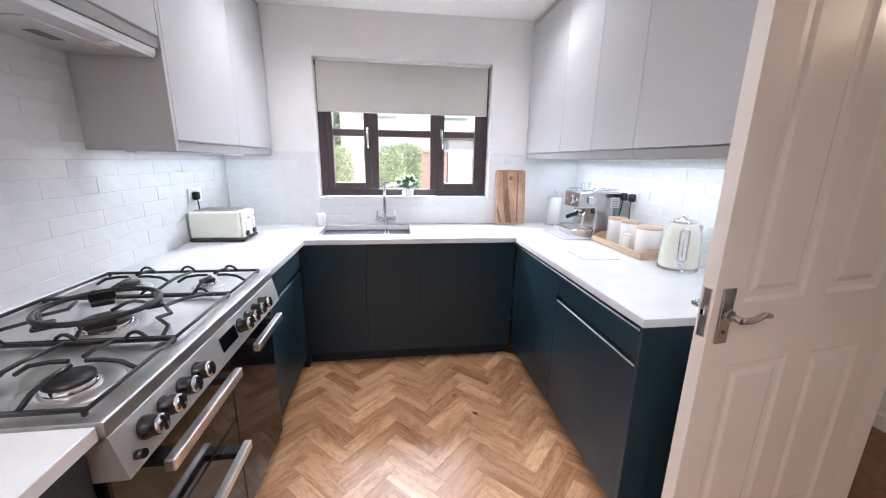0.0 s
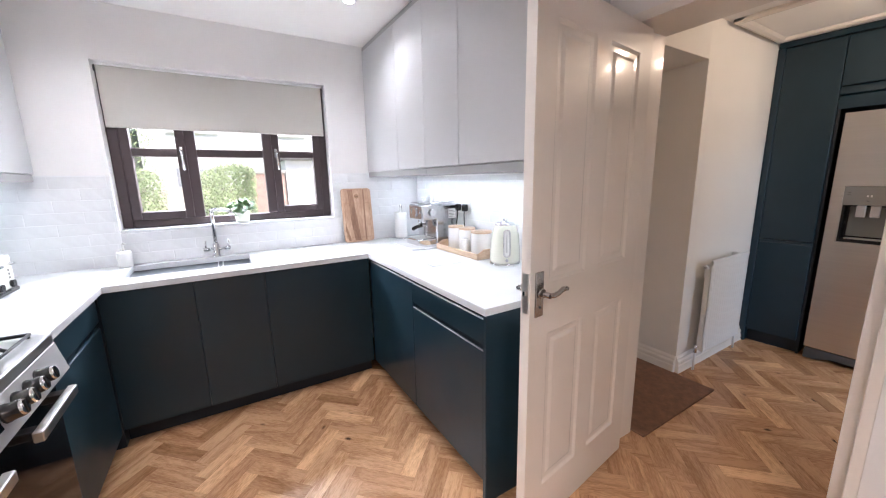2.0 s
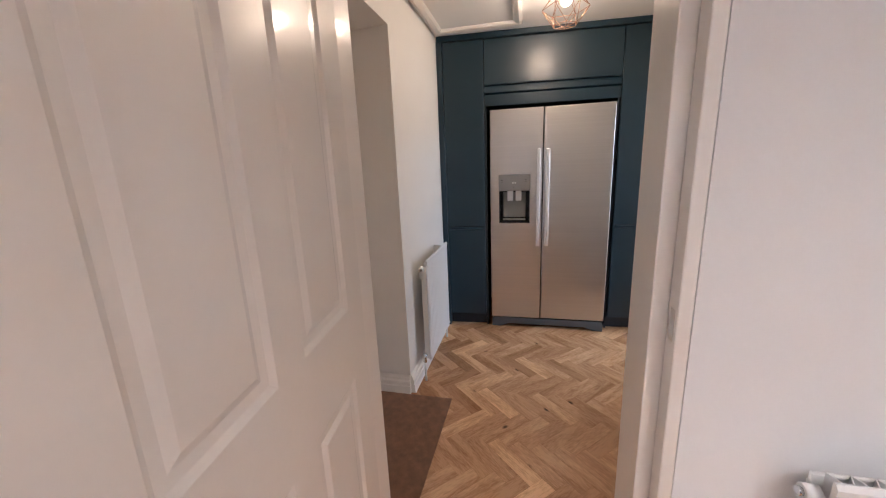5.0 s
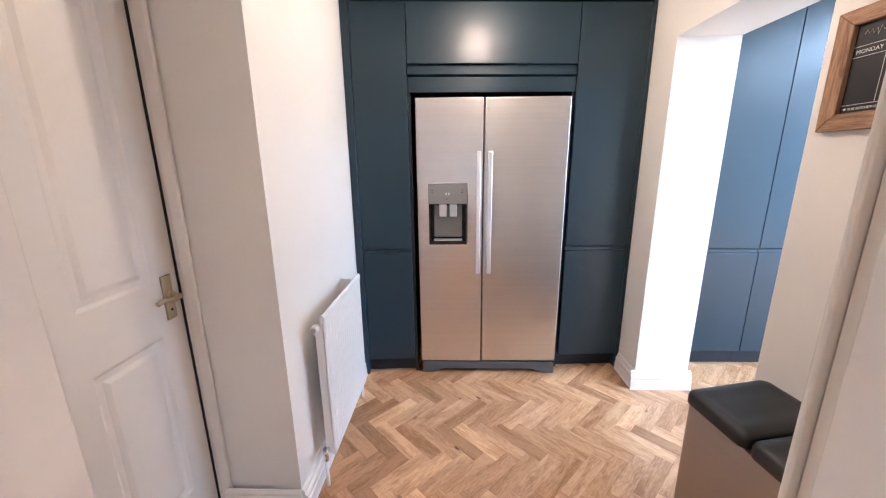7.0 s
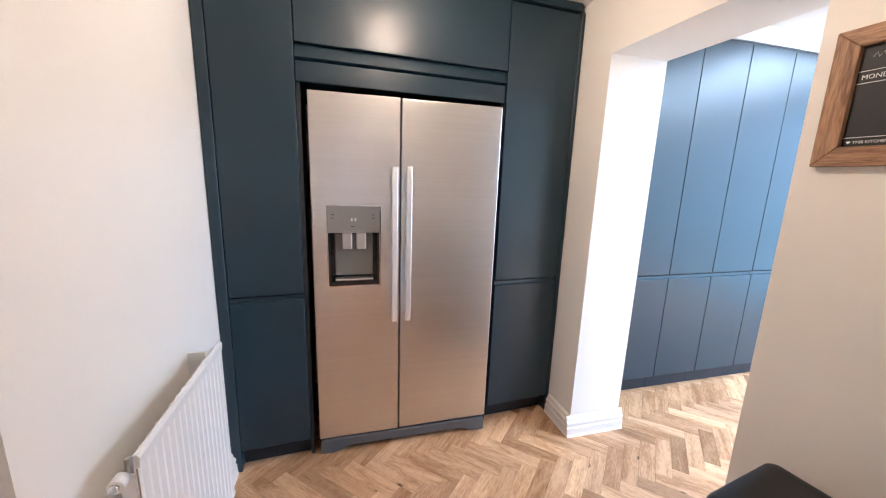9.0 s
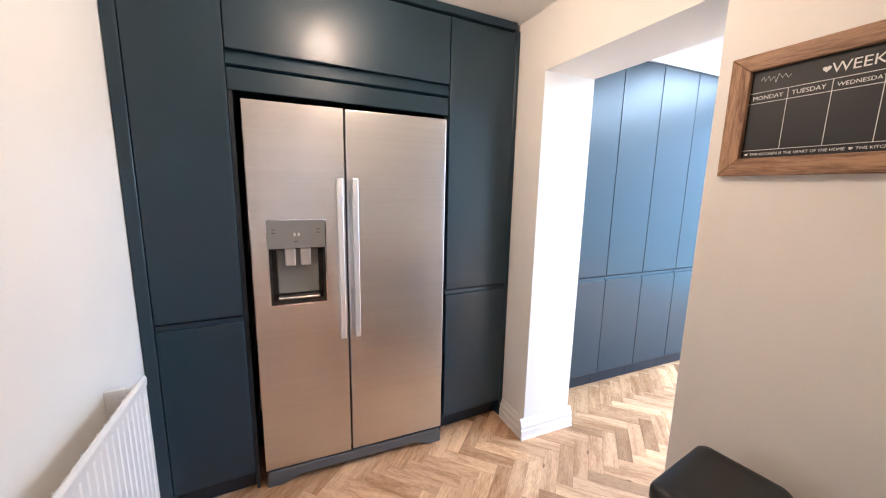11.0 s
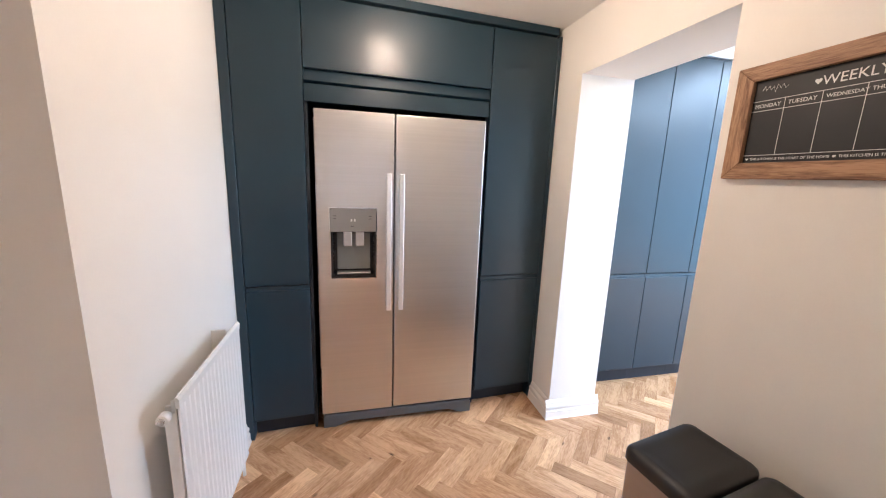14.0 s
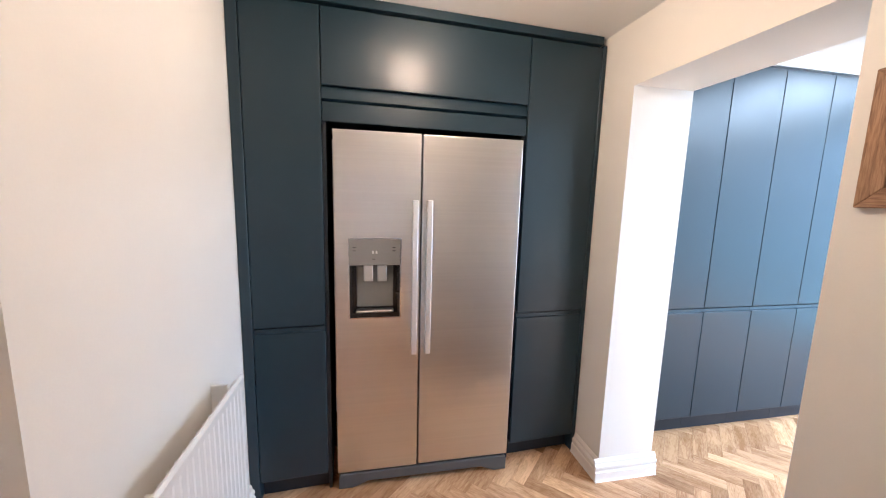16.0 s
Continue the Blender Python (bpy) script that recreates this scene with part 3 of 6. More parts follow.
for x, y, r in ((-0.44, 0.995, 0.046), (-0.74, 0.995, 0.036), (-0.585, 1.31, 0.062), (-0.47, 1.665, 0.028), (-0.74, 1.65, 0.036)):
    burner(x, y, r)
GZ = 0.945
for gi, (y0, y1) in enumerate(((CY0 + 0.025, 1.185), (1.195, 1.525), (1.535, CY1 - 0.025))):
    g = part("pan_support", tube([(-0.335, y0, 0.918), (-0.93, y0, 0.918), (-0.93, y1, 0.918), (-0.335, y1, 0.918)], 0.0062, 8, closed=True), BLACK, rc, "black cast pan support")
    ym = (y0 + y1) / 2
    for x in (-0.34, -0.925):
        for y in (y0, y1):
            part("foot", cyl((x, y, 0.905), (x, y, 0.92), 0.006, n=8), BLACK, g)
    cents = [(-0.585, 1.31)] if gi == 1 else [(-0.455, ym), (-0.74, ym)]
    for x, y in cents:
        s = 0.075 if gi == 1 else 0.045
        if gi == 1:
            for q in (1, -1):
                part("bar", tube([(x + q * 0.215, y0, 0.918), (x + q * 0.215, y0 + 0.035, 0.938), (x + q * 0.165, y0 + 0.075, GZ), (x + q * 0.185, y0 + 0.105, GZ), (x + q * 0.135, y0 + 0.165, GZ), (x + q * 0.160, y1 - 0.10, GZ), (x + q * 0.205, y1 - 0.045, 0.938), (x + q * 0.205, y1, 0.918)], 0.0055, 8), BLACK, g, "kinked support bar")
        for dx, dy in ((1, 0), (-1, 0), (0, 1), (0, -1)):
            if gi == 1 and dx:
                continue
            far = (x + dx * (0.26 if gi == 1 else 0.13), y + dy * (y1 - y0) / 2)
            far = (min(-0.335, max(-0.93, far[0])), min(y1, max(y0, far[1])))
            part("finger", tube([(far[0], far[1], 0.918), (far[0] * 0.75 + x * 0.25, far[1] * 0.75 + y * 0.25, 0.938), (x + dx * s * 1.2, y + dy * s * 1.2, GZ), (x + dx * s * 0.4, y + dy * s * 0.4, GZ)], 0.0055, 8), BLACK, g)
    if gi != 1:
        part("finger", tube([(-0.60, y0, 0.918), (-0.60, ym - 0.03, 0.93), (-0.60, ym + 0.03, 0.93), (-0.60, y1, 0.918)], 0.0055, 8), BLACK, g)
for gx, gy in ((-0.43, 1.190), (-0.60, 1.190), (-0.77, 1.190), (-0.43, 1.530), (-0.60, 1.530), (-0.77, 1.530), (-0.45, 1.822), (-0.62, 1.822), (-0.78, 1.822), (-0.52, 0.897), (-0.72, 0.897)):
    part("pan_rest", tube([(gx - 0.028, gy, 0.920), (gx - 0.016, gy, 0.934), (gx - 0.006, gy, 0.940), (gx + 0.006, gy, 0.940), (gx + 0.016, gy, 0.934), (gx + 0.028, gy, 0.920)], 0.005, 8), BLACK, rc, "raised pan rest")
wok = thing("wok_ring", (-0.57, 1.285, 0.95), "black cast-iron wok ring resting on the hob", "wok ring")
ringp = [(-0.57 + 0.135 * math.cos(a), 1.285 + 0.135 * math.sin(a)) for a in [2 * math.pi * i / 40 for i in range(40)]]
part("ring", tube([(x, y, 0.985) for x, y in ringp], 0.0078, 10, closed=True), BLACK, wok)
for k in range(4):
    a = 0.6 + k * math.pi / 2
    lug = bmesh.new()
    box((0.095, -0.028, 0.950), (0.140, 0.028, 0.962), 0.003, 1, lug)
    box((0.120, -0.032, 0.958), (0.132, 0.032, 0.988), 0.003, 1, lug)
    lug.transform(Matrix.Translation((-0.57, 1.285, 0)) @ pose(0, 0, 0, 0, 0, math.degrees(a)))
    part("lug", lug, BLACK, wok)

# ---- kitchen door, standing open ----
DW, DH, DT = 0.775, 1.985, 0.038


def panel_door(name, label, width, height, mat=GLOSSWHITE):
    """A moulded four-panel door, hinge edge at the origin, running along +x, its face at y = 0 and y = DT."""
    d = thing(name, (0, 0, 0), label, "door")
    st, mid = 0.105, 0.095
    pw = (width - 2 * st - mid) / 2
    rows = [(0.20, 0.84), (1.03, height - 0.11)]
    part("slab", box((0, 0.009, 0.006), (width, DT - 0.009, height), 0.0), mat, d)
    for side, (ya, yb) in enumerate(((0.0, 0.0095), (DT - 0.0095, DT))):
        bm = bmesh.new()
        for x0, x1 in ((0, st), (st + pw, st + pw + mid), (width - st, width)):
            box((x0, ya, 0.006), (x1, yb, height), bm=bm)
        for x0 in (st, st + pw + mid):
            for z0, z1 in ((0.006, rows[0][0]), (rows[0][1], rows[1][0]), (rows[1][1], height)):
                box((x0, ya, z0), (x0 + pw, yb, z1), bm=bm)
        part("frame", bm, mat, d, "stiles and rails")
        out, deep = (ya, yb) if side == 0 else (yb, ya)
        for x0 in (st, st + pw + mid):
            for z0, z1 in rows:
                b = bmesh.new()
                rings = []
                for inset, y in ((0.0, out), (0.012, out + (deep - out) * 0.75), (0.030, out + (deep - out) * 0.85), (0.046, out + (deep - out) * 0.2)):
                    rings.append([b.verts.new((x, y, z)) for x, z in ((x0 + inset, z0 + inset), (x0 + pw - inset, z0 + inset), (x0 + pw - inset, z1 - inset), (x0 + inset, z1 - inset))])
                for p, q in zip(rings, rings[1:]):
                    for i in range(4):
                        b.faces.new((p[i], p[(i + 1) % 4], q[(i + 1) % 4], q[i]))
                b.faces.new(rings[-1])
                bmesh.ops.recalc_face_normals(b, faces=b.faces[:])
                part("moulded_panel", b, mat, d, "raised and fielded panel")
    return d


def lever_handle(parent, x, z, y, out, toward, mat, label):
    """A lever on a long back plate at the face y; out is the side it stands on, toward the way the lever points."""
    bp = part("handle_plate", box((x - 0.021, min(y, y + out * 0.008), z - 0.085), (x + 0.021, max(y, y + out * 0.008), z + 0.075), 0.003, 2), mat, parent, label)
    cyl_bm = cyl((x, y + out * 0.006, z), (x, y + out * 0.05, z), 0.010)
    cyl((x, y + out * 0.006, z), (x, y + out * 0.02, z), 0.017, bm=cyl_bm)
    pts = [(x - toward * 0.004, y + out * 0.047, z), (x + toward * 0.025, y + out * 0.05, z - 0.002), (x + toward * 0.05, y + out * 0.05, z + 0.002), (x + toward * 0.075, y + out * 0.049, z + 0.010), (x + toward * 0.098, y + out * 0.048, z + 0.006)]
    tube(pts, 0.0085, 12, cyl_bm)
    part("lever", cyl_bm, mat, bp, "curved lever")
    part("keyhole", cyl((x, y + out * 0.006, z - 0.05), (x, y + out * 0.0095, z - 0.05), 0.005, n=12), BLACK, bp)


kd = panel_door("door_1", "white glossy moulded four-panel door standing open", DW, DH)
kd["kind"] = "structure"
lever_handle(kd, DW - 0.045, 1.003, DT, 1, -1, DIMCHROME, "chrome handle plate, dark reflections in its colour")
lever_handle(kd, DW - 0.045, 1.003, 0.0, -1, -1, DIMCHROME, "chrome handle plate, dark reflections in its colour")
part("latch_plate", box((DW - 0.001, 0.007, 0.935), (DW + 0.002, DT - 0.007, 1.075), 0.001), STEELH, kd, "chrome latch face plate")
part("latch_bolt", box((DW, 0.014, 0.998), (DW + 0.012, 0.026, 1.018), 0.002), CHROME, kd)
for hz in (0.2, 1.0, 1.8):
    part("hinge", cyl((-0.004, -0.003, hz), (-0.004, -0.003, hz + 0.09), 0.006, n=10), CHROME, kd)
lead = Vector((1.099, 1.035))
hinge = Vector((1.866, 1.138))
ang = math.degrees(math.atan2(lead.y - hinge.y, lead.x - hinge.x))
kd.matrix_basis = pose(hinge.x, hinge.y, 0.004, 0, 0, ang)

# door lining and stops
dl = thing("door_frame", (1.9, 0.76, 0), "white gloss door lining with stops", "door frame", kind="structure")
part("strike_jamb", box((RX + 0.002, 0.308, 0), (HX - 0.001, 0.337, 2.03), 0.002), GLOSSWHITE, dl)
part("hinge_jamb", box((RX + 0.002, 1.145, 0), (HX - 0.001, 1.172, 2.03), 0.002), GLOSSWHITE, dl)
part("head", box((RX + 0.002, 0.337, 2.003), (HX - 0.001, 1.145, 2.042), 0.002), GLOSSWHITE, dl)
part("stop", box((RX + 0.05, 0.337, 0), (2.0, 0.374, 2.003), 0.003, 2), GLOSSWHITE, dl)
part("stop", box((RX + 0.06, 1.131, 0), (RX + 0.095, 1.145, 2.003), 0.002), GLOSSWHITE, dl)
part("strike_plate", box((RX + 0.016, 0.334, 0.985), (RX + 0.042, 0.3375, 1.06), 0.001), CHROME, dl, "small chrome strike plate")
for y0, y1, z0, z1 in ((0.268, 0.348, 0, 2.10), (1.166, 1.246, 0, 2.10), (0.348, 1.166, 2.02, 2.10)):
    part("architrave", box((HX, y0, z0), (HX + 0.008, y1, z1), 0.003, 2), GLOSSWHITE, dl)

# ---- door in the recess, closed ----
rd = panel_door("door_2", "white moulded panel door closed in the hall recess", 0.809, 1.985)
rd["kind"] = "structure"
lever_handle(rd, 0.80 - 0.045, 0.970, 0.0, -1, -1, BRASS, "aged brass handle plate")
rd.matrix_basis = pose(2.115, 1.722, 0.004)
df = thing("door_frame", (2.45, 1.73, 0), "white door lining in the recess", "door frame", kind="structure")
part("jamb", box((2.930, 1.70, 0), (2.9395, 1.759, 2.04), 0.002), GLOSSWHITE, df)
part("jamb", box((2.047, 1.70, 0), (2.121, 1.759, 2.04), 0.002), GLOSSWHITE, df)
# Dark strip paints the shade of the gap beside the door.
part("seal", box((2.9255, 1.716, 0.0), (2.931, 1.742, 1.995)), CHARCOAL, df, "charcoal strip painting shade in the door gap")
part("head", box((2.121, 1.70, 1.995), (2.930, 1.759, 2.04), 0.002), GLOSSWHITE, df)
part("architrave", box((2.918, 1.655, 0), (2.934, 1.698, 2.084), 0.004), GLOSSWHITE, df)

# ---- american fridge ----
FD = 3.955
Y0, Y1 = 0.035, 0.942
fr = thing("fridge_freezer", (4.3, 0.49, 0), "stainless steel side-by-side fridge freezer with ice dispenser", "fridge freezer")
part("cabinet", box((FD + 0.075, Y0 + 0.005, 0.05), (4.62, Y1 - 0.005, 1.775), 0.004), DARKGREY, fr, "dark grey cabinet")
kick = [(Y0 + 0.004, 0.0), (Y0 + 0.070, 0.0), (Y0 + 0.105, 0.012), (Y0 + 0.150, 0.030), (Y1 - 0.150, 0.030), (Y1 - 0.105, 0.012), (Y1 - 0.070, 0.0), (Y1 - 0.004, 0.0), (Y1 - 0.004, 0.060), (Y1 - 0.012, 0.080), (Y0 + 0.012, 0.080), (Y0 + 0.004, 0.060)]
part("plinth", prism(kick, "x", FD - 0.004, FD + 0.055, r=0.004), DARKGREY, fr, "dark grey kick plate with splayed feet")
# Charcoal block puts the under-fridge shade into solid colour.
part("kick_recess", box((FD + 0.06, Y0 + 0.01, 0.0), (FD + 0.10, Y1 - 0.01, 0.06)), CHARCOAL, fr, "charcoal block painting shade behind the kick plate")
part("gasket", box((FD + 0.060, Y0 + 0.008, 0.095), (FD + 0.076, Y1 - 0.008, 1.775)), CHARCOAL, fr)
YS = 0.538
DX0, DX1, DZ0, DZ1 = 0.637, 0.875, 0.910, 1.291
fd = part("fridge_door", box((FD, Y0, 0.09), (FD + 0.06, YS - 0.004, 1.785), 0.006, 3), STEEL, fr)
bm = bmesh.new()
for lo, hi in (((FD, YS + 0.004, 0.09), (FD + 0.06, DX0, 1.785)), ((FD, DX1, 0.09), (FD + 0.06, Y1, 1.785)), ((FD, DX0, 0.09), (FD + 0.06, DX1, DZ0)), ((FD, DX0, DZ1), (FD + 0.06, DX1, 1.785))):
    box(lo, hi, 0.0, 1, bm)
bmesh.ops.remove_doubles(bm, verts=bm.verts[:], dist=0.0001)
zd = part("freezer_door", bm, STEEL, fr)
dp = part("dispenser", box((FD - 0.003, DX0 - 0.002, 1.166), (FD + 0.03, DX1 + 0.002, DZ1 + 0.002), 0.002), DARKGREY, zd, "grey dispenser control panel")
dp.data.materials[0] = material("grey_metal_panel", (0.30, 0.29, 0.275), 0.35, 0.6, vary=0.05)
bm = bmesh.new()
box((FD + 0.052, DX0, DZ0), (FD + 0.058, DX1, 1.166), bm=bm)
box((FD, DX0, DZ0), (FD + 0.055, DX0 + 0.012, 1.166), bm=bm)
box((FD, DX1 - 0.012, DZ0), (FD + 0.055, DX1, 1.166), bm=bm)
box((FD - 0.002, DX0, DZ0 - 0.001), (FD + 0.055, DX1, DZ0 + 0.022), bm=bm)
part("dispenser_recess", bm, BLACKPLASTIC, zd, "black dispenser recess")
part("drip_tray", box((FD + 0.002, DX0 + 0.03, DZ0 + 0.022), (FD + 0.05, DX1 - 0.03, DZ0 + 0.03), 0.002), STEELH, zd)
part("recess_back", box((FD + 0.044, DX0 + 0.03, DZ0 + 0.04), (FD + 0.052, DX1 - 0.03, 1.155), 0.01, 2), material("mid_grey_plastic", (0.19, 0.19, 0.18), 0.35, vary=0.06), zd, "mid grey dispenser back")
rim = bmesh.new()
for lo, hi in (((FD - 0.004, DX0 - 0.005, DZ0 - 0.005), (FD + 0.004, DX0 - 0.002, DZ1 + 0.005)), ((FD - 0.004, DX1 + 0.002, DZ0 - 0.005), (FD + 0.004, DX1 + 0.005, DZ1 + 0.005)), ((FD - 0.004, DX0 - 0.002, DZ0 - 0.005), (FD + 0.004, DX1 + 0.002, DZ0 - 0.002)), ((FD - 0.004, DX0 - 0.002, DZ1 + 0.002), (FD + 0.004, DX1 + 0.002, DZ1 + 0.005))):
    box(lo, hi, bm=rim)
part("dispenser_rim", rim, CHROME, zd, "thin bright dispenser rim")
for y in (0.70, 0.765):
    part("lever", box((FD + 0.006, y, 1.085), (FD + 0.03, y + 0.045, 1.165), 0.005, 2), STEELH, zd, "silver dispenser paddle")
bm = bmesh.new()
for y in (0.745, 0.762):
    box((FD - 0.0042, y, 1.222), (FD - 0.0028, y + 0.008, 1.236), bm=bm)
part("display_digits", bm, CHALK, dp, "small lit digits")
bm = bmesh.new()
for k, (y, z) in enumerate(((0.845, 1.25), (0.845, 1.235), (0.66, 1.25), (0.66, 1.235), (0.755, 1.195))):
    box((FD - 0.0042, y, z), (FD - 0.0028, y + 0.014, z + 0.003), bm=bm)
part("panel_marks", bm, CHARCOAL, dp)
BRIGHTSTEEL = material("bright_satin_steel", (0.86, 0.85, 0.84), 0.42, 0.8, vary=0.02, bump=0.0)
for y, owner in ((0.571, zd), (0.503, fd)):
    hb = part("handle", box((FD - 0.055, y - 0.0135, 0.728), (FD - 0.036, y + 0.0135, 1.480), 0.004, 2), BRIGHTSTEEL, owner, "tall flat steel bar handle")
    for z in (0.75, 1.42):
        part("handle_post", box((FD - 0.038, y - 0.009, z), (FD + 0.002, y + 0.009, z + 0.03), 0.002), STEELH, hb)
bm = bmesh.new()
for k in range(7):
    box((FD - 0.0012, 0.062 + k * 0.0125, 1.722), (FD + 0.0005, 0.071 + k * 0.0125, 1.733), bm=bm)
part("badge", bm, STEELH, fd, "small grey maker's mark")

# ---- tall navy units around the fridge ----
def tall_unit(label, x, y0, y1, doors, back, group, top):
    u = thing("tall_cabinet", ((x + back) / 2, (y0 + y1) / 2, 0), label, "tall cabinet", group)
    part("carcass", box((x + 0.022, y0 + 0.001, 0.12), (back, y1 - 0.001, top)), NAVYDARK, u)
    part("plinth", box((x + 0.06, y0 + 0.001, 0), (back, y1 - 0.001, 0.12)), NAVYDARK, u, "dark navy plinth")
    for a, c, z0, z1 in doors:
        d = part("door", box((x, a + 0.0015, z0), (x + 0.02, c - 0.0015, z1), 0.003, 2), NAVY, u)
        if z1 < 1.2:
            part("handle_lip", prism([(x + 0.012, z1 - 0.002), (x + 0.020, z1 - 0.002), (x + 0.020, z1 + 0.020), (x + 0.014, z1 + 0.020)], "y", a + 0.0015, c - 0.0015), NAVY, d, "sloping finger-pull lip")
    return u


TOP = 2.29
tall_unit("navy tall cabinet beside the fridge against the radiator wall", BX, 0.987, 1.30, [(0.987, 1.30, 0.11, 0.855), (0.987, 1.30, 0.885, TOP - 0.01)], 4.64, "navy units round the fridge", TOP)
tall_unit("navy tall cabinet beside the fridge against the opening's pier", BX, -0.405, -0.002, [(-0.405, -0.002, 0.11, 0.855), (-0.405, -0.002, 0.885, TOP - 0.01)], 4.64, "navy units round the fridge", TOP)
fp = thing("filler_panel", (BX + 0.3, 1.32, 0), "navy filler strip between cabinet and radiator wall", "filler panel")
part("panel", box((BX - 0.004, 1.3015, 0), (4.64, 1.3445, TOP), 0.002), NAVY, fp)
fp = thing("filler_panel", (BX + 0.3, -0.42, 0), "navy filler strip between cabinet and pier", "filler panel")
part("panel", box((BX - 0.002, -0.4295, 0), (4.64, -0.4065, TOP), 0.002), NAVY, fp)
bu = thing("bridge_cabinet", (4.28, 0.49, 1.80), "navy bridging cabinet over the fridge", "wall cabinet", "navy units round the fridge")
part("carcass", box((BX + 0.03, -0.0005, 1.83), (4.64, 0.9855, TOP)), NAVYDARK, bu)
part("door", box((BX, 0.001, 1.965), (BX + 0.02, 0.984, TOP - 0.01), 0.003, 2), NAVY, bu)
part("handle_rail", prism([(BX + 0.004, 1.910), (BX + 0.028, 1.90), (BX + 0.028, 1.962), (BX + 0.020, 1.962)], "y", 0.0, 0.985), NAVY, bu, "sloping finger rail")
part("lower_panel", box((BX + 0.012, 0.0, 1.815), (BX + 0.03, 0.985, 1.898), 0.002), NAVY, bu)
part("light_strip", box((BX - 0.012, -0.4, TOP), (BX + 0.05, 1.34, HC - 0.002), 0.002), NAVY, bu, "navy cornice strip under the ceiling")
# Fridge-side panels are darker than the fronts: gap shade put into colour.
for y in (-0.001, 0.9705):
    s = thing("side_panel", (4.28, y, 0), "navy panel beside the fridge, gap shade in its colour", "side panel")
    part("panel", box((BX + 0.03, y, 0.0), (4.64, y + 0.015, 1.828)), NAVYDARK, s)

# the run stands slightly out of square
pivot = Matrix.Translation((3.97, 0.46, 0))
for o in list(scene.objects):
    if o.parent is None and o.location.x > 3.9 and o.location.y > -0.5 and o.name.split(".")[0] in ("tall_cabinet", "filler_panel", "bridge_cabinet", "side_panel"):
        o.matrix_basis = pivot @ pose(0, 0, 0, 0, 0, 3.6) @ pivot.inverted() @ Matrix.Translation(o.location)

# ---- tall navy units in the far room ----
ys = [-0.765, -0.905, -1.262, -1.630, -2.0, -2.37, -2.84]
for a, c in zip(ys[1:], ys):
    tall_unit("navy handleless tall cabinet in the daylit room", FX, a, c, [(a, c, 0.12, 0.825), (a, c, 0.855, FC - 0.13)], 4.64, "navy tall units in the far room", FC - 0.11)
fp = thing("cornice_panel", (4.3, -1.9, 2.3), "white boxing over the far tall cabinets", "cornice")
part("panel", box((FX + 0.015, -2.85, FC - 0.105), (4.64, -0.765, FC - 0.002)), WALL, fp)

# ---- kitchen window ----
win = thing("window_1", (0.36, 3.23, 1.1), "dark mahogany casement window with three lights", "window", kind="structure")
VX0, VX1, VZ0, VZ1 = -0.302, 1.02, 1.118, 2.11
VY0, VY1 = 3.205, 3.265
part("window_sill", box((VX0 + 0.001, WY - 0.008, 1.0985), (VX1 - 0.001, VY1, 1.1175), 0.002), QUARTZ, win, "white tiled sill")
for nm, lo, hi in (("left_post", (VX0, VY0, VZ0), (VX0 + 0.055, VY1, VZ1)), ("right_post", (VX1 - 0.055, VY0, VZ0), (VX1, VY1, VZ1)),
                   ("bottom_rail", (VX0 + 0.055, VY0, VZ0), (VX1 - 0.055, VY1, VZ0 + 0.05)), ("top_rail", (VX0 + 0.055, VY0, VZ1 - 0.055), (VX1 - 0.055, VY1, VZ1)),
                   ("mullion", (0.085, VY0, VZ0 + 0.05), (0.150, VY1, VZ1 - 0.055)), ("mullion", (0.560, VY0, VZ0 + 0.05), (0.625, VY1, VZ1 - 0.055)),
                   ("transom", (0.150, VY0 + 0.005, 1.575), (0.560, VY1, 1.628))):
    part(nm, box(lo, hi, 0.006, 2), FRAMEBROWN, win)


def sash(x0, x1, z0, z1, bar, w=0.05):
    s = part("sash_frame", box((x0, VY0 - 0.018, z0), (x0 + w, VY1 - 0.01, z1), 0.006, 2), FRAMEBROWN, win, "opening casement frame")
    for lo, hi in (((x1 - w, VY0 - 0.018, z0), (x1, VY1 - 0.01, z1)), ((x0 + w, VY0 - 0.0175, z0), (x1 - w, VY1 - 0.01, z0 + w)), ((x0 + w, VY0 - 0.0175, z1 - w), (x1 - w, VY1 - 0.01, z1)),
                   ((x0 + w, VY0 - 0.012, bar), (x1 - w, VY1 - 0.012, bar + 0.05))):
        part("rail", box(lo, hi, 0.005, 2), FRAMEBROWN, s)
    for za, zb in ((z0 + w, bar), (bar + 0.05, z1 - w)):
        p = part("pane", box((x0 + w, VY0 + 0.02, za), (x1 - w, VY0 + 0.024, zb)), GLASS, s, "clear glass pane")
        p.visible_shadow = False
    return s


s1 = sash(-0.245, 0.090, VZ0 + 0.05, VZ1 - 0.058, 1.575)
s2 = sash(0.620, 0.963, VZ0 + 0.05, VZ1 - 0.058, 1.575)
for za, zb in ((VZ0 + 0.05, 1.575), (1.628, VZ1 - 0.055)):
    p = part("pane", box((0.150, VY0 + 0.02, za), (0.560, VY0 + 0.024, zb)), GLASS, win, "clear glass pane")
    p.visible_shadow = False
for s, x in ((s1, 0.066), (s2, 0.645)):
    h = part("handle", box((x - 0.010, VY0 - 0.026, 1.575), (x + 0.010, VY0 - 0.017, 1.64), 0.004, 2), CHROME, s, "chrome casement handle")
    part("lever", tube([(x, VY0 - 0.03, 1.615), (x, VY0 - 0.052, 1.60), (x + 0.004, VY0 - 0.055, 1.55), (x + 0.006, VY0 - 0.05, 1.485)], 0.008, 10), CHROME, h)

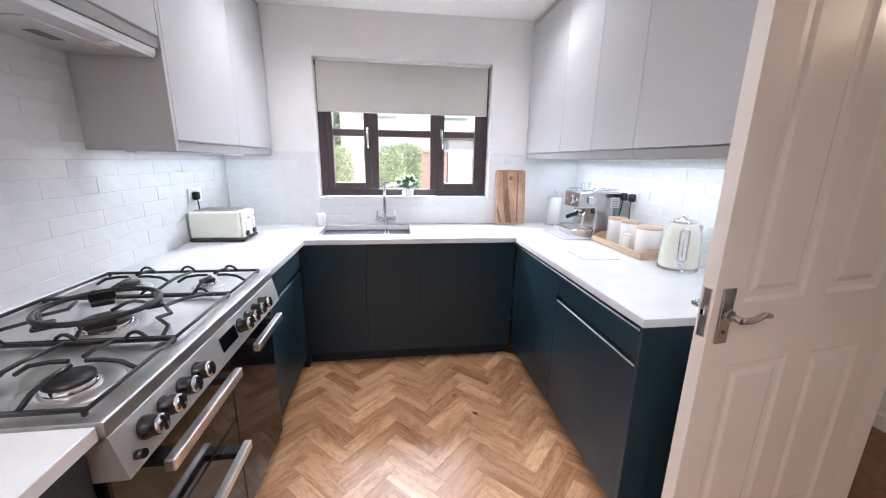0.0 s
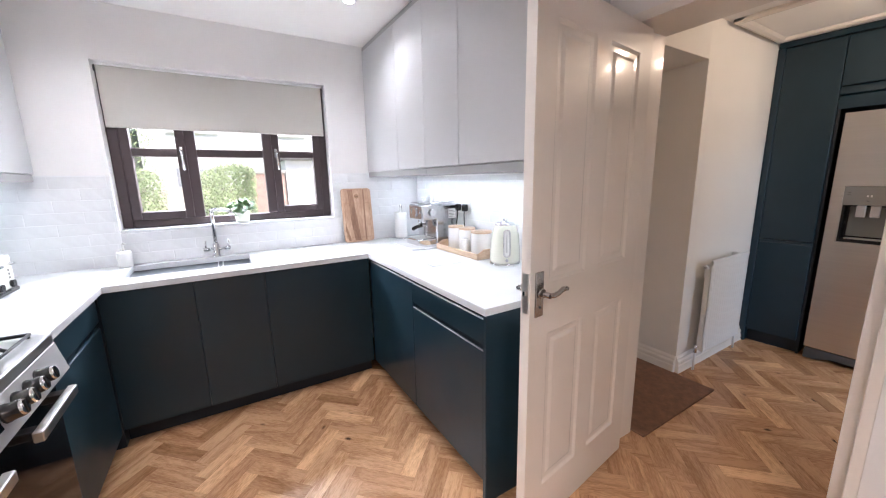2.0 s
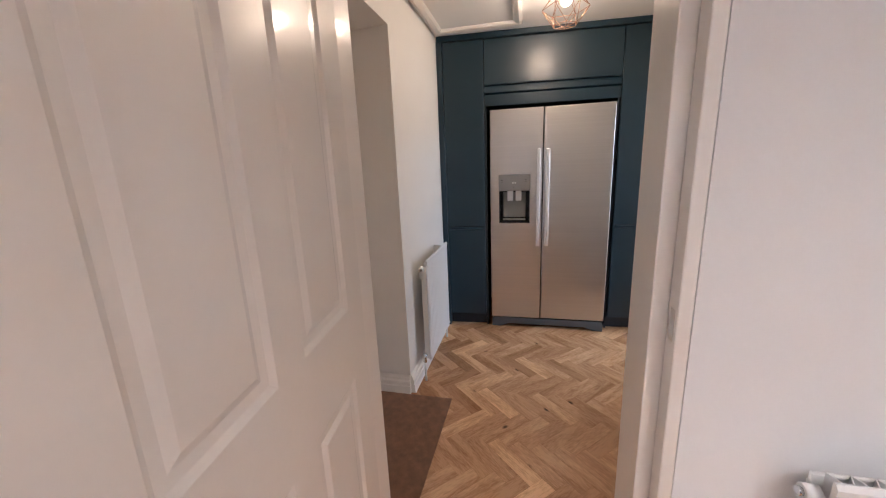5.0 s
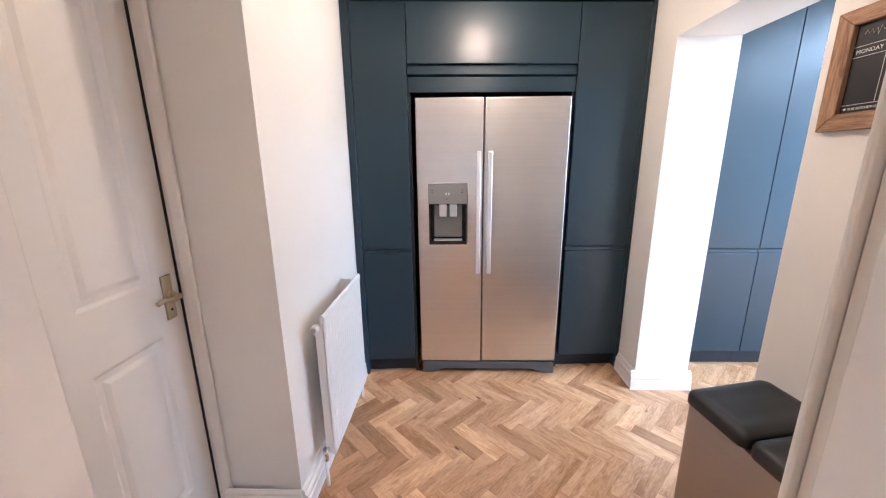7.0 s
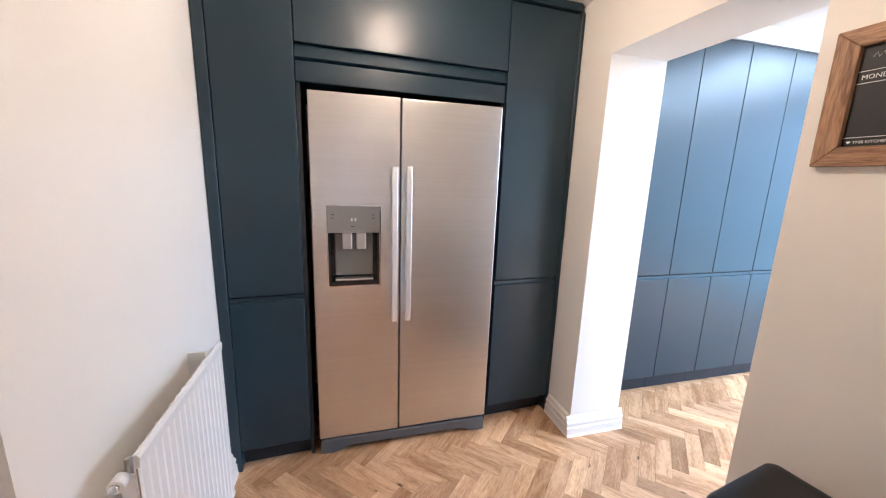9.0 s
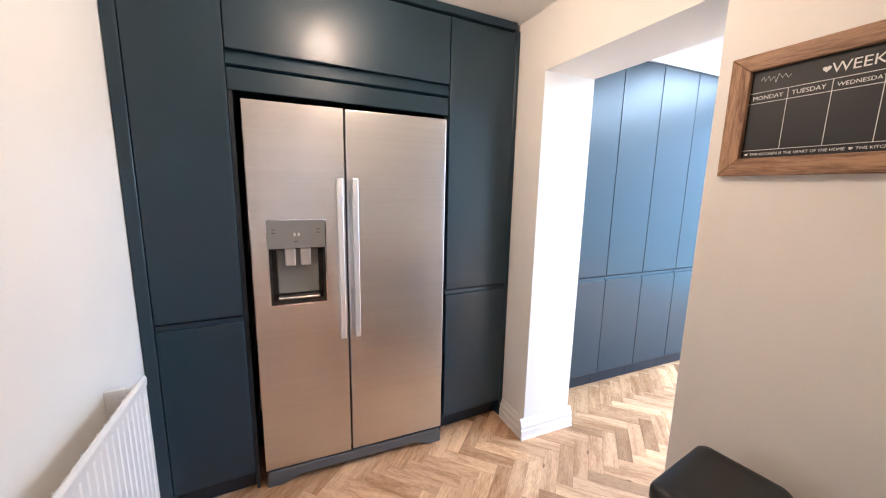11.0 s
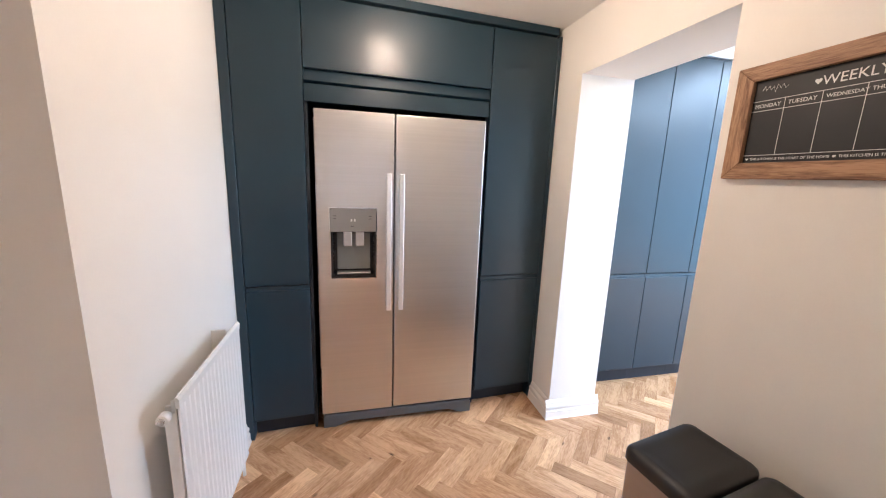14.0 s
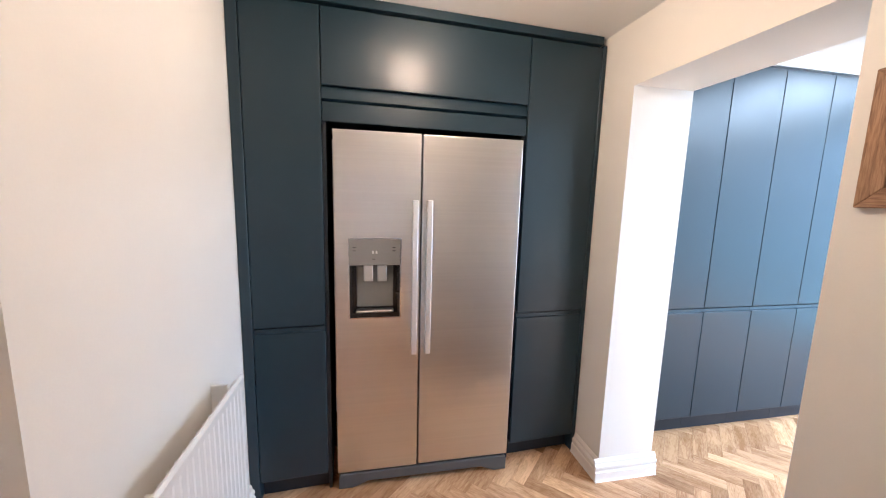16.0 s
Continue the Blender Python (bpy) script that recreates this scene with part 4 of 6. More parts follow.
# roller blind
bl = thing("roller_blind", (0.36, 3.14, 1.74), "stone-coloured roller blind drawn half way down", "roller blind")
part("fabric", box((-0.292, 3.1775, 1.752), (1.003, 3.179, 2.098)), BLIND, bl)
part("tube", cyl((-0.292, 3.190, 2.088), (1.003, 3.190, 2.088), 0.012), BLIND, bl)
part("bottom_bar", box((-0.292, 3.173, 1.742), (1.003, 3.184, 1.756), 0.004, 2), BLIND, bl)
part("head_rail", box((-0.294, 3.160, 2.096), (1.006, 3.176, 2.109), 0.002), WHITEPLASTIC, bl, "white head rail")
for x in (-0.301, 1.006):
    part("bracket", box((x, 3.168, 2.06), (x + 0.008, 3.20, 2.095), 0.003), DARKGREY, bl, "grey end bracket")
part("bead_chain", tube([(1.010, 3.170, 2.07), (1.011, 3.169, 1.7), (1.011, 3.170, 1.42), (1.012, 3.174, 1.40), (1.012, 3.178, 1.7), (1.011, 3.176, 2.07)], 0.0018, 6), DARKGREY, bl, "thin grey bead chain")

# ---- sink and tap ----
sk = thing("sink", (0.06, 2.86, 0.70), "brushed steel double-bowl sink set under the worktop", "sink")
for x0, x1, d in ((SX0 - 0.006, 0.195, 0.17), (0.215, SX1 + 0.006, 0.12)):
    b = bmesh.new()
    y0, y1, zt, zb = SY0 - 0.006, SY1 + 0.006, WT0 - 0.001, WT0 - d
    box((x0, y0, zb), (x1, y1, zb + 0.003), bm=b)
    box((x0, y0, zb), (x0 + 0.006, y1, zt), bm=b)
    box((x1 - 0.006, y0, zb), (x1, y1, zt), bm=b)
    box((x0, y0, zb), (x1, y0 + 0.006, zt), bm=b)
    box((x0, y1 - 0.006, zb), (x1, y1, zt), bm=b)
    bowl = part("bowl", b, SINKSTEEL, sk, "rectangular steel bowl")
    xm, ym = (x0 + x1) / 2, (y0 + y1) / 2
    part("waste", lathe((xm, ym, zb + 0.003), [(0.045, 0), (0.045, 0.003), (0.036, 0.004), (0.030, 0.001), (0, 0.001)]), CHROME, bowl)
    for k in range(4):
        part("overflow_slot", box((xm - 0.021 + k * 0.012, y1 - 0.0075, zt - 0.06), (xm - 0.015 + k * 0.012, y1 - 0.005, zt - 0.035)), BLACK, bowl)
part("divider", box((0.190, SY0, WT0 - 0.05), (0.220, SY1, WT0 - 0.004), 0.003), STEELH, sk)

tp = thing("mixer_tap", (0.19, 3.062, WT1), "chrome mixer tap with a square swan neck", "tap")
part("base", lathe((0.19, 3.062, WT1), [(0, 0), (0.028, 0), (0.028, 0.006), (0.020, 0.014), (0.020, 0.085), (0.014, 0.095), (0, 0.096)]), CHROME, tp)
part("spout", tube([(0.19, 3.062, WT1 + 0.09), (0.19, 3.062, 1.185), (0.191, 3.058, 1.210), (0.20, 3.045, 1.222), (0.235, 3.0, 1.223), (0.285, 2.93, 1.220), (0.298, 2.912, 1.213), (0.30, 2.908, 1.193)], 0.0125, 14), CHROME, tp)
part("cross_bar", cyl((0.135, 3.062, 0.952), (0.262, 3.062, 0.952), 0.011), CHROME, tp)
for x in (0.128, 0.262):
    part("lever", cyl((x, 3.062, 0.943), (x + 0.004, 3.055, 1.015), 0.0045, 0.0055, 10), CHROME, tp)
    part("valve", cyl((x - 0.014, 3.062, 0.952), (x + 0.014, 3.062, 0.952), 0.016), CHROME, tp)

# ---- small things by the window ----
def leafy(bm, at, count, spread, size, seed, zup=0.6):
    rnd = random.Random(seed)
    for _ in range(count):
        a = rnd.uniform(0, 2 * math.pi)
        r = spread * math.sqrt(rnd.random())
        c = Vector((at[0] + r * math.cos(a), at[1] + r * math.sin(a), at[2] + rnd.uniform(0, 1) * spread * zup))
        s = size * rnd.uniform(0.6, 1.2)
        m = Matrix.Translation(c) @ Euler((rnd.uniform(-0.9, 0.9), rnd.uniform(-0.9, 0.9), a)).to_matrix().to_4x4()
        pts = [(-0.1, 0, 0), (0.25, 0.42, 0.05), (0.7, 0.38, 0.0), (1.0, 0, -0.12), (0.7, -0.38, 0.0), (0.25, -0.42, 0.05)]
        v = [bm.verts.new(m @ (Vector(p) * s)) for p in pts]
        mid = bm.verts.new(m @ (Vector((0.45, 0, -0.06)) * s))
        for i in range(6):
            bm.faces.new((v[i], v[(i + 1) % 6], mid))
    return bm


pp = thing("potted_plant", (0.375, 3.155, 1.118), "small green herb in a pale ribbed pot on the sill", "potted plant")
part("pot", lathe((0.375, 3.155, 1.118), [(0, 0), (0.040, 0), (0.043, 0.004), (0.052, 0.070), (0.055, 0.080), (0.050, 0.081), (0.047, 0.070), (0, 0.068)]), CREAM, pp, "pale green-white pot")
part("soil", lathe((0.375, 3.155, 1.118), [(0.0475, 0.069), (0, 0.074)]), MAT, pp)
part("leaves", leafy(bmesh.new(), (0.375, 3.155, 1.195), 85, 0.072, 0.040, 3, 0.95), LEAF, pp, "rounded green leaves")
bm = bmesh.new()
for k in range(9):
    a = k * 0.7
    tube([(0.375 + 0.01 * math.cos(a), 3.155 + 0.01 * math.sin(a), 1.188), (0.375 + 0.035 * math.cos(a), 3.155 + 0.035 * math.sin(a), 1.225)], 0.0015, 5, bm)
part("stems", bm, LEAF, pp)

sd = thing("soap_dispenser", (-0.29, 3.03, WT1), "white soap dispenser with a steel pump by the sink", "soap dispenser")
part("bottle", lathe((-0.29, 3.03, WT1), [(0, 0), (0.034, 0), (0.037, 0.005), (0.037, 0.088), (0.032, 0.097), (0.012, 0.099), (0, 0.099)]), CERAMIC, sd)
pm = cyl((-0.29, 3.03, 0.998), (-0.29, 3.03, 1.045), 0.005, n=12)
tube([(-0.29, 3.03, 1.043), (-0.285, 3.02, 1.047), (-0.27, 2.995, 1.043)], 0.0045, 8, pm)
part("pump", pm, STEELH, sd, "steel pump")

cb = thing("chopping_board", (1.198, 3.05, WT1), "acacia chopping board leaning on the tiles", "chopping board")
outl = []
for cx, cz, a0 in ((0.098, 0.408, 0), (-0.098, 0.408, 90), (-0.098, 0.025, 180), (0.098, 0.025, 270)):
    for k in range(6):
        a = radians(a0 + 18 * k)
        outl.append((cx + 0.025 * math.cos(a), cz + 0.025 * math.sin(a)))
b = prism(outl, "y", -0.010, 0.010, r=0.003)
part("board", b, ACACIA, cb)
for stripe in ([(-0.070, 0.424), (-0.030, 0.424), (-0.018, 0.28), (0.012, 0.012), (-0.040, 0.012), (-0.058, 0.16)], [(0.052, 0.424), (0.066, 0.424), (0.060, 0.012), (0.048, 0.012)], [(-0.112, 0.10), (-0.108, 0.16), (-0.070, 0.012), (-0.092, 0.010)]):
    part("board_stripe", prism(stripe, "y", -0.0104, -0.0095), DARKACACIA, cb, "dark heartwood stripe")
part("juice_groove", tube([(-0.103, -0.0105, 0.035), (0.103, -0.0105, 0.035), (0.103, -0.0105, 0.315), (-0.103, -0.0105, 0.315)], 0.0022, 6, closed=True), RUSTIC, cb)
part("finger_hole", cyl((0.0, -0.0115, 0.37), (0.0, 0.0, 0.37), 0.018), RUSTIC, cb, "round hanging hole")
for o in cb.children:
    o.data.transform(Matrix.Translation(cb.location) if o.name.startswith(("board", "juice", "finger")) else Matrix())
cb.matrix_basis = pose(1.198, 3.034, WT1 + 0.002, -6.5, 0, 0)

# ---- right worktop ----
kr = thing("paper_towel_holder", (1.55, 2.985, WT1), "white kitchen roll on a wire holder", "kitchen roll")
part("roll", lathe((1.55, 2.985, WT1), [(0.016, 0.012), (0.052, 0.012), (0.054, 0.02), (0.052, 0.225), (0.016, 0.226), (0.016, 0.012)]), CERAMIC, kr, "white paper roll")
part("base_ring", tube([(1.55 + 0.072 * math.cos(a), 2.985 + 0.072 * math.sin(a), WT1 + 0.005) for a in [k * math.pi / 16 for k in range(32)]], 0.004, 8, closed=True), CHROME, kr)
part("wire_loop", tube([(1.538, 2.985, WT1 + 0.01), (1.538, 2.985, 1.165), (1.542, 2.985, 1.18), (1.55, 2.985, 1.185), (1.558, 2.985, 1.18), (1.562, 2.985, 1.165), (1.562, 2.985, WT1 + 0.01)], 0.003, 8), CHROME, kr)

eb = thing("marble_board", (1.55, 2.58, WT1), "white marble board under the coffee machine", "board")
part("board", box((1.37, 2.405, WT1 + 0.0005), (1.765, 2.74, WT1 + 0.014), 0.003, 2), QUARTZ, eb)
em = thing("espresso_machine", (1.60, 2.60, WT1 + 0.014), "stainless steel espresso machine with portafilter on a board", "coffee machine")
ez = WT1 + 0.014
XF, XB, YA, YB = 1.455, 1.762, 2.435, 2.645
bm = box((XF + 0.13, YA, ez), (XB, YB, ez + 0.30), 0.012, 3)
box((XF + 0.01, YA, ez + 0.19), (XF + 0.15, YB, ez + 0.30), 0.010, 3, bm)
part("body", bm, DARKCHROME, em, "polished steel body")
part("drip_tray", box((XF - 0.02, YA + 0.004, ez), (XF + 0.13, YB - 0.004, ez + 0.055), 0.010, 3), CHROME, em)
tg = bmesh.new()
for k in range(7):
    box((XF - 0.01, YA + 0.02 + k * 0.026, ez + 0.054), (XF + 0.12, YA + 0.032 + k * 0.026, ez + 0.058), bm=tg)
part("drip_grille", tg, STEELH, em)
part("group_head", cyl((XF + 0.07, 2.54, ez + 0.19), (XF + 0.07, 2.54, ez + 0.155), 0.036, 0.034), CHROME, em)
pfm = cyl((XF + 0.07, 2.54, ez + 0.158), (XF + 0.07, 2.54, ez + 0.13), 0.036, 0.03)
portafilter = part("portafilter", pfm, CHROME, em)
part("handle", tube([(XF + 0.05, 2.525, ez + 0.146), (XF - 0.015, 2.48, ez + 0.144), (XF - 0.055, 2.45, ez + 0.138)], 0.013, 12), BLACKPLASTIC, portafilter, "black handle")
part("steam_dial", cyl((XF + 0.09, YA - 0.022, ez + 0.245), (XF + 0.09, YA + 0.002, ez + 0.245), 0.024), CHROME, em, "round chrome steam dial")
part("pressure_gauge", cyl((XF - 0.002, 2.54, ez + 0.245), (XF + 0.014, 2.54, ez + 0.245), 0.030), CHROME, em, "round dial")
for y in (2.475, 2.605):
    part("button", cyl((XF + 0.002, y, ez + 0.25), (XF + 0.014, y, ez + 0.25), 0.013), CHROME, em)
part("rating_label", box((XB - 0.075, YA - 0.0012, ez + 0.195), (XB - 0.012, YA + 0.001, ez + 0.265)), WHITEPLASTIC, em, "white sticker with faint print")
lb = bmesh.new()
for k in range(5):
    box((XB - 0.070, YA - 0.0020, ez + 0.205 + 0.011 * k), (XB - 0.020 - 0.006 * (k % 3), YA - 0.0010, ez + 0.208 + 0.011 * k), bm=lb)
part("label_print", lb, DARKGREY, em)
part("steam_wand", tube([(XF + 0.06, YA + 0.02, ez + 0.19), (XF + 0.055, YA + 0.012, ez + 0.12), (XF + 0.04, YA + 0.005, ez + 0.07)], 0.005, 8), CHROME, em)
part("cup_rail", tube([(XF + 0.03, YA + 0.015, ez + 0.312), (XB - 0.02, YA + 0.015, ez + 0.312), (XB - 0.02, YB - 0.015, ez + 0.312), (XF + 0.03, YB - 0.015, ez + 0.312)], 0.004, 8, closed=True), CHROME, em)
for k, (x, y) in enumerate(((1.54, 2.52), (1.62, 2.58))):
    gl = tagged(new("glass_cup"), "small clear glass cup on the coffee machine", "glass", "cups on the coffee machine")
    gl.location = (x, y, ez + 0.301)
    part("cup", lathe((x, y, ez + 0.301), [(0, 0.002), (0.022, 0.002), (0.026, 0.055), (0.0245, 0.055), (0.021, 0.006), (0, 0.006)], 20), THINGLASS, gl)

tr = thing("serving_tray", (1.66, 2.15, WT1), "pale bamboo tray holding storage jars", "tray")
TX0, TX1, TY0, TY1 = 1.555, 1.76, 1.90, 2.395
part("base", box((TX0, TY0, WT1), (TX1, TY1, WT1 + 0.010), 0.002), PALEWOOD, tr)
part("long_side", box((TX0, TY0, WT1 + 0.010), (TX0 + 0.010, TY1, WT1 + 0.038), 0.002), PALEWOOD, tr)
part("long_side", box((TX1 - 0.010, TY0, WT1 + 0.010), (TX1, TY1, WT1 + 0.038), 0.002), PALEWOOD, tr)
for y in (TY0, TY1 - 0.010):
    part("end_side", prism([(TX0 + 0.011, WT1 + 0.010), (TX1 - 0.011, WT1 + 0.010), (TX1 - 0.011, WT1 + 0.038), (TX1 - 0.055, WT1 + 0.062), (TX0 + 0.055, WT1 + 0.062), (TX0 + 0.011, WT1 + 0.038)], "y", y, y + 0.010), PALEWOOD, tr)
def jar(x, y, r, h, lid, label):
    j = thing("storage_jar", (x, y, WT1 + 0.0105), label, "storage jar", "jars in the tray")
    part("jar", lathe((x, y, WT1 + 0.0105), [(0, 0), (r - 0.004, 0), (r, 0.005), (r, h - 0.004), (r - 0.003, h), (0, h)]), CERAMIC, j)
    part("lid", lathe((x, y, WT1 + 0.0105 + h), [(0, 0.0), (r + 0.001, 0.0), (r + 0.002, 0.004), (r + 0.001, 0.013), (0, 0.014)]), lid, j, "pale wooden lid" if lid is PALEWOOD else "pale lid")
    return j


jar(1.665, 2.300, 0.056, 0.145, PALEWOOD, "white ceramic storage jar with a wooden lid")
jar(1.665, 2.165, 0.056, 0.145, PALEWOOD, "white ceramic storage jar with a wooden lid")
jar(1.665, 2.005, 0.066, 0.140, PALEWOOD, "wide white ceramic storage jar with a wooden lid")
jar(1.592, 2.085, 0.019, 0.085, CERAMIC, "slim white shaker beside the storage jars")

gm = thing("glass_mat", (1.36, 2.02, WT1), "clear glass worktop saver", "glass mat")
part("plate", box((1.255, 1.92, WT1 + 0.001), (1.455, 2.13, WT1 + 0.005), 0.002), FROST, gm)

kt = thing("kettle", (1.632, 1.735, WT1), "cream retro electric kettle with chrome trim", "kettle")
KX, KY = 1.632, 1.735
part("power_base", lathe((KX, KY, WT1), [(0, 0), (0.086, 0), (0.088, 0.008), (0.086, 0.016), (0, 0.018)]), CHROME, kt, "chrome base ring")
part("body", lathe((KX, KY, WT1), [(0, 0.018), (0.084, 0.018), (0.087, 0.03), (0.085, 0.09), (0.079, 0.155), (0.071, 0.20), (0.062, 0.224), (0.052, 0.234), (0, 0.236)]), CREAM, kt)
part("lid", lathe((KX, KY, WT1), [(0.056, 0.232), (0.055, 0.240), (0.045, 0.247), (0.012, 0.250), (0.010, 0.258), (0.014, 0.262), (0.010, 0.266), (0, 0.267)]), CHROME, kt, "chrome lid with a knob")
wl = []
for k in range(24):
    a = 2 * math.pi * k / 24
    u, w = 0.017 * math.cos(a), 0.068 * math.sin(a)
    z = 0.135 + (0.058 if math.sin(a) > 0 else -0.058) + 0.017 * math.sin(a)
    rr = 0.0885 - max(0.0, z - 0.06) * 0.075
    d = Vector((-0.55, -0.83, 0)).normalized()
    sdv = Vector((-d.y, d.x, 0))
    wl.append(Vector((KX, KY, WT1 + z)) + d * rr + sdv * u)
part("window_trim", tube(wl, 0.0035, 8, closed=True), CHROME, kt, "oval chrome water-window trim")
b = bmesh.new()
b.faces.new([b.verts.new(v) for v in wl])
r = bmesh.ops.extrude_face_region(b, geom=b.faces[:])
bmesh.ops.translate(b, verts=[v for v in r["geom"] if isinstance(v, bmesh.types.BMVert)], vec=-0.006 * d)
bmesh.ops.recalc_face_normals(b, faces=b.faces[:])
part("water_window", b, CERAMIC, kt, "pale translucent water window")
part("window_slit", tube([Vector((KX, KY, WT1 + z)) + d * (0.0895 - max(0.0, z - 0.06) * 0.075) for z in (0.085, 0.11, 0.135, 0.16, 0.185)], 0.005, 8), STEELH, kt, "grey level gauge")
part("switch", cyl(Vector((KX, KY, WT1 + 0.04)) + d * 0.075, Vector((KX, KY, WT1 + 0.04)) + d * 0.090, 0.009), CHROME, kt)
part("handle", tube([(KX + 0.055, KY + 0.02, WT1 + 0.225), (KX + 0.11, KY + 0.03, WT1 + 0.21), (KX + 0.125, KY + 0.03, WT1 + 0.14), (KX + 0.085, KY + 0.02, WT1 + 0.06)], 0.011, 12), CREAM, kt)
part("spout", prism([(-0.018, 0.19), (0.018, 0.19), (0.012, 0.228), (-0.012, 0.228)], "y", -0.075, -0.05), CHROME, kt).matrix_local = pose(0, 0, 0, 0, 0, 40) @ Matrix.Translation(kt.location)


def socket(at, normal, plugs, label):
    s = thing("wall_socket", at, label, "socket")
    x, y, z = at
    part("plate", box((min(x, x + normal * 0.008), y - 0.073, z - 0.043), (max(x, x + normal * 0.008), y + 0.073, z + 0.043), 0.003, 2), WHITEPLASTIC, s)
    for dy in (-0.012, 0.012):
        part("switch", box((min(x, x + normal * 0.011), y + dy - 0.005, z + 0.018), (max(x, x + normal * 0.011), y + dy + 0.005, z + 0.034), 0.001), WHITEPLASTIC, s)
    for dy, drop in plugs:
        p = thing("plug", (x, y + dy, z), "black moulded plug with its cable", "plug", "plugs in the sockets")
        bm = box((min(x + normal * 0.0085, x + normal * 0.04), y + dy - 0.024, z - 0.026), (max(x + normal * 0.0085, x + normal * 0.04), y + dy + 0.024, z + 0.024), 0.010, 3)
        part("body", bm, BLACKPLASTIC, p)
        part("cable", tube([(x + normal * 0.03, y + dy, z - 0.022), (x + normal * 0.032, y + dy, z - 0.06), (x + normal * 0.035, y + dy + drop * 0.3, z - 0.12), (x + normal * 0.03, y + dy + drop, z - 0.2), (x + normal * 0.04, y + dy + drop * 1.6, WT1 + 0.005)], 0.0038, 8), BLACKPLASTIC, p)


socket((RX - 0.012, 2.35, 1.190), -1, ((0.045, 0.03), (-0.040, -0.03)), "white double socket on the tiled wall")
socket((LX + 0.012, 2.62, 1.17), 1, ((-0.03, 0.02),), "white double socket above the toaster")

# ---- toaster ----
ts = thing("toaster", (-0.795, 2.60, WT1), "cream four-slot toaster with chrome levers", "toaster")
part("base", box((-0.948, 2.485, WT1), (-0.640, 2.715, WT1 + 0.022), 0.006), BLACKPLASTIC, ts, "black base")
part("body", box((-0.945, 2.488, WT1 + 0.022), (-0.658, 2.712, WT1 + 0.185), 0.016, 4), CREAM, ts)
part("end_plate", box((-0.660, 2.50, WT1 + 0.022), (-0.646, 2.70, WT1 + 0.18), 0.006, 2), CREAM, ts)
for k in range(4):
    y = 2.512 + k * 0.047
    part("slot", box((-0.92, y, WT1 + 0.1835), (-0.682, y + 0.026, WT1 + 0.1865), 0.001), DARKGREY, ts, "dark toast slot")
for y in (2.545, 2.655):
    part("lever", box((-0.648, y - 0.017, WT1 + 0.135), (-0.620, y + 0.017, WT1 + 0.148), 0.004, 2), CHROME, ts, "chrome lever")
    part("dial", cyl((-0.648, y, WT1 + 0.045), (-0.632, y, WT1 + 0.045), 0.017), BLACKPLASTIC, ts)
    for k in range(3):
        part("button", cyl((-0.648, y, WT1 + 0.075 + 0.018 * k), (-0.643, y, WT1 + 0.075 + 0.018 * k), 0.005, n=12), DARKGREY, ts)

# ---- ceiling downlights, one seen and the rest added ----
for dx, dy, watts, tone in DOWNLIGHTS_AND_FILLS:
    dlt = thing("downlight", (dx, dy, KC - 0.02), "small white recessed ceiling downlight, lit, one seen and four added", "downlight", "ceiling downlights")
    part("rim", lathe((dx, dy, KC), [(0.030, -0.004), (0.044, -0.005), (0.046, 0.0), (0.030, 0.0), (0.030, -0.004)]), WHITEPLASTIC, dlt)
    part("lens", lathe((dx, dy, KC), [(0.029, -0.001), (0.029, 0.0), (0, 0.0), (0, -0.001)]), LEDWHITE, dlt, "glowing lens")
for lo, hi in (((1.60, 1.28, UZ - 0.006), (1.64, 3.05, UZ)), ((-0.84, 1.92, UZ - 0.006), (-0.80, 3.05, UZ))):
    st_ = thing("led_strip", ((lo[0] + hi[0]) / 2, 2.2, UZ), "cool white light strip under the wall cabinets", "light strip")
    part("channel", box(lo, hi), WHITEPLASTIC, st_)


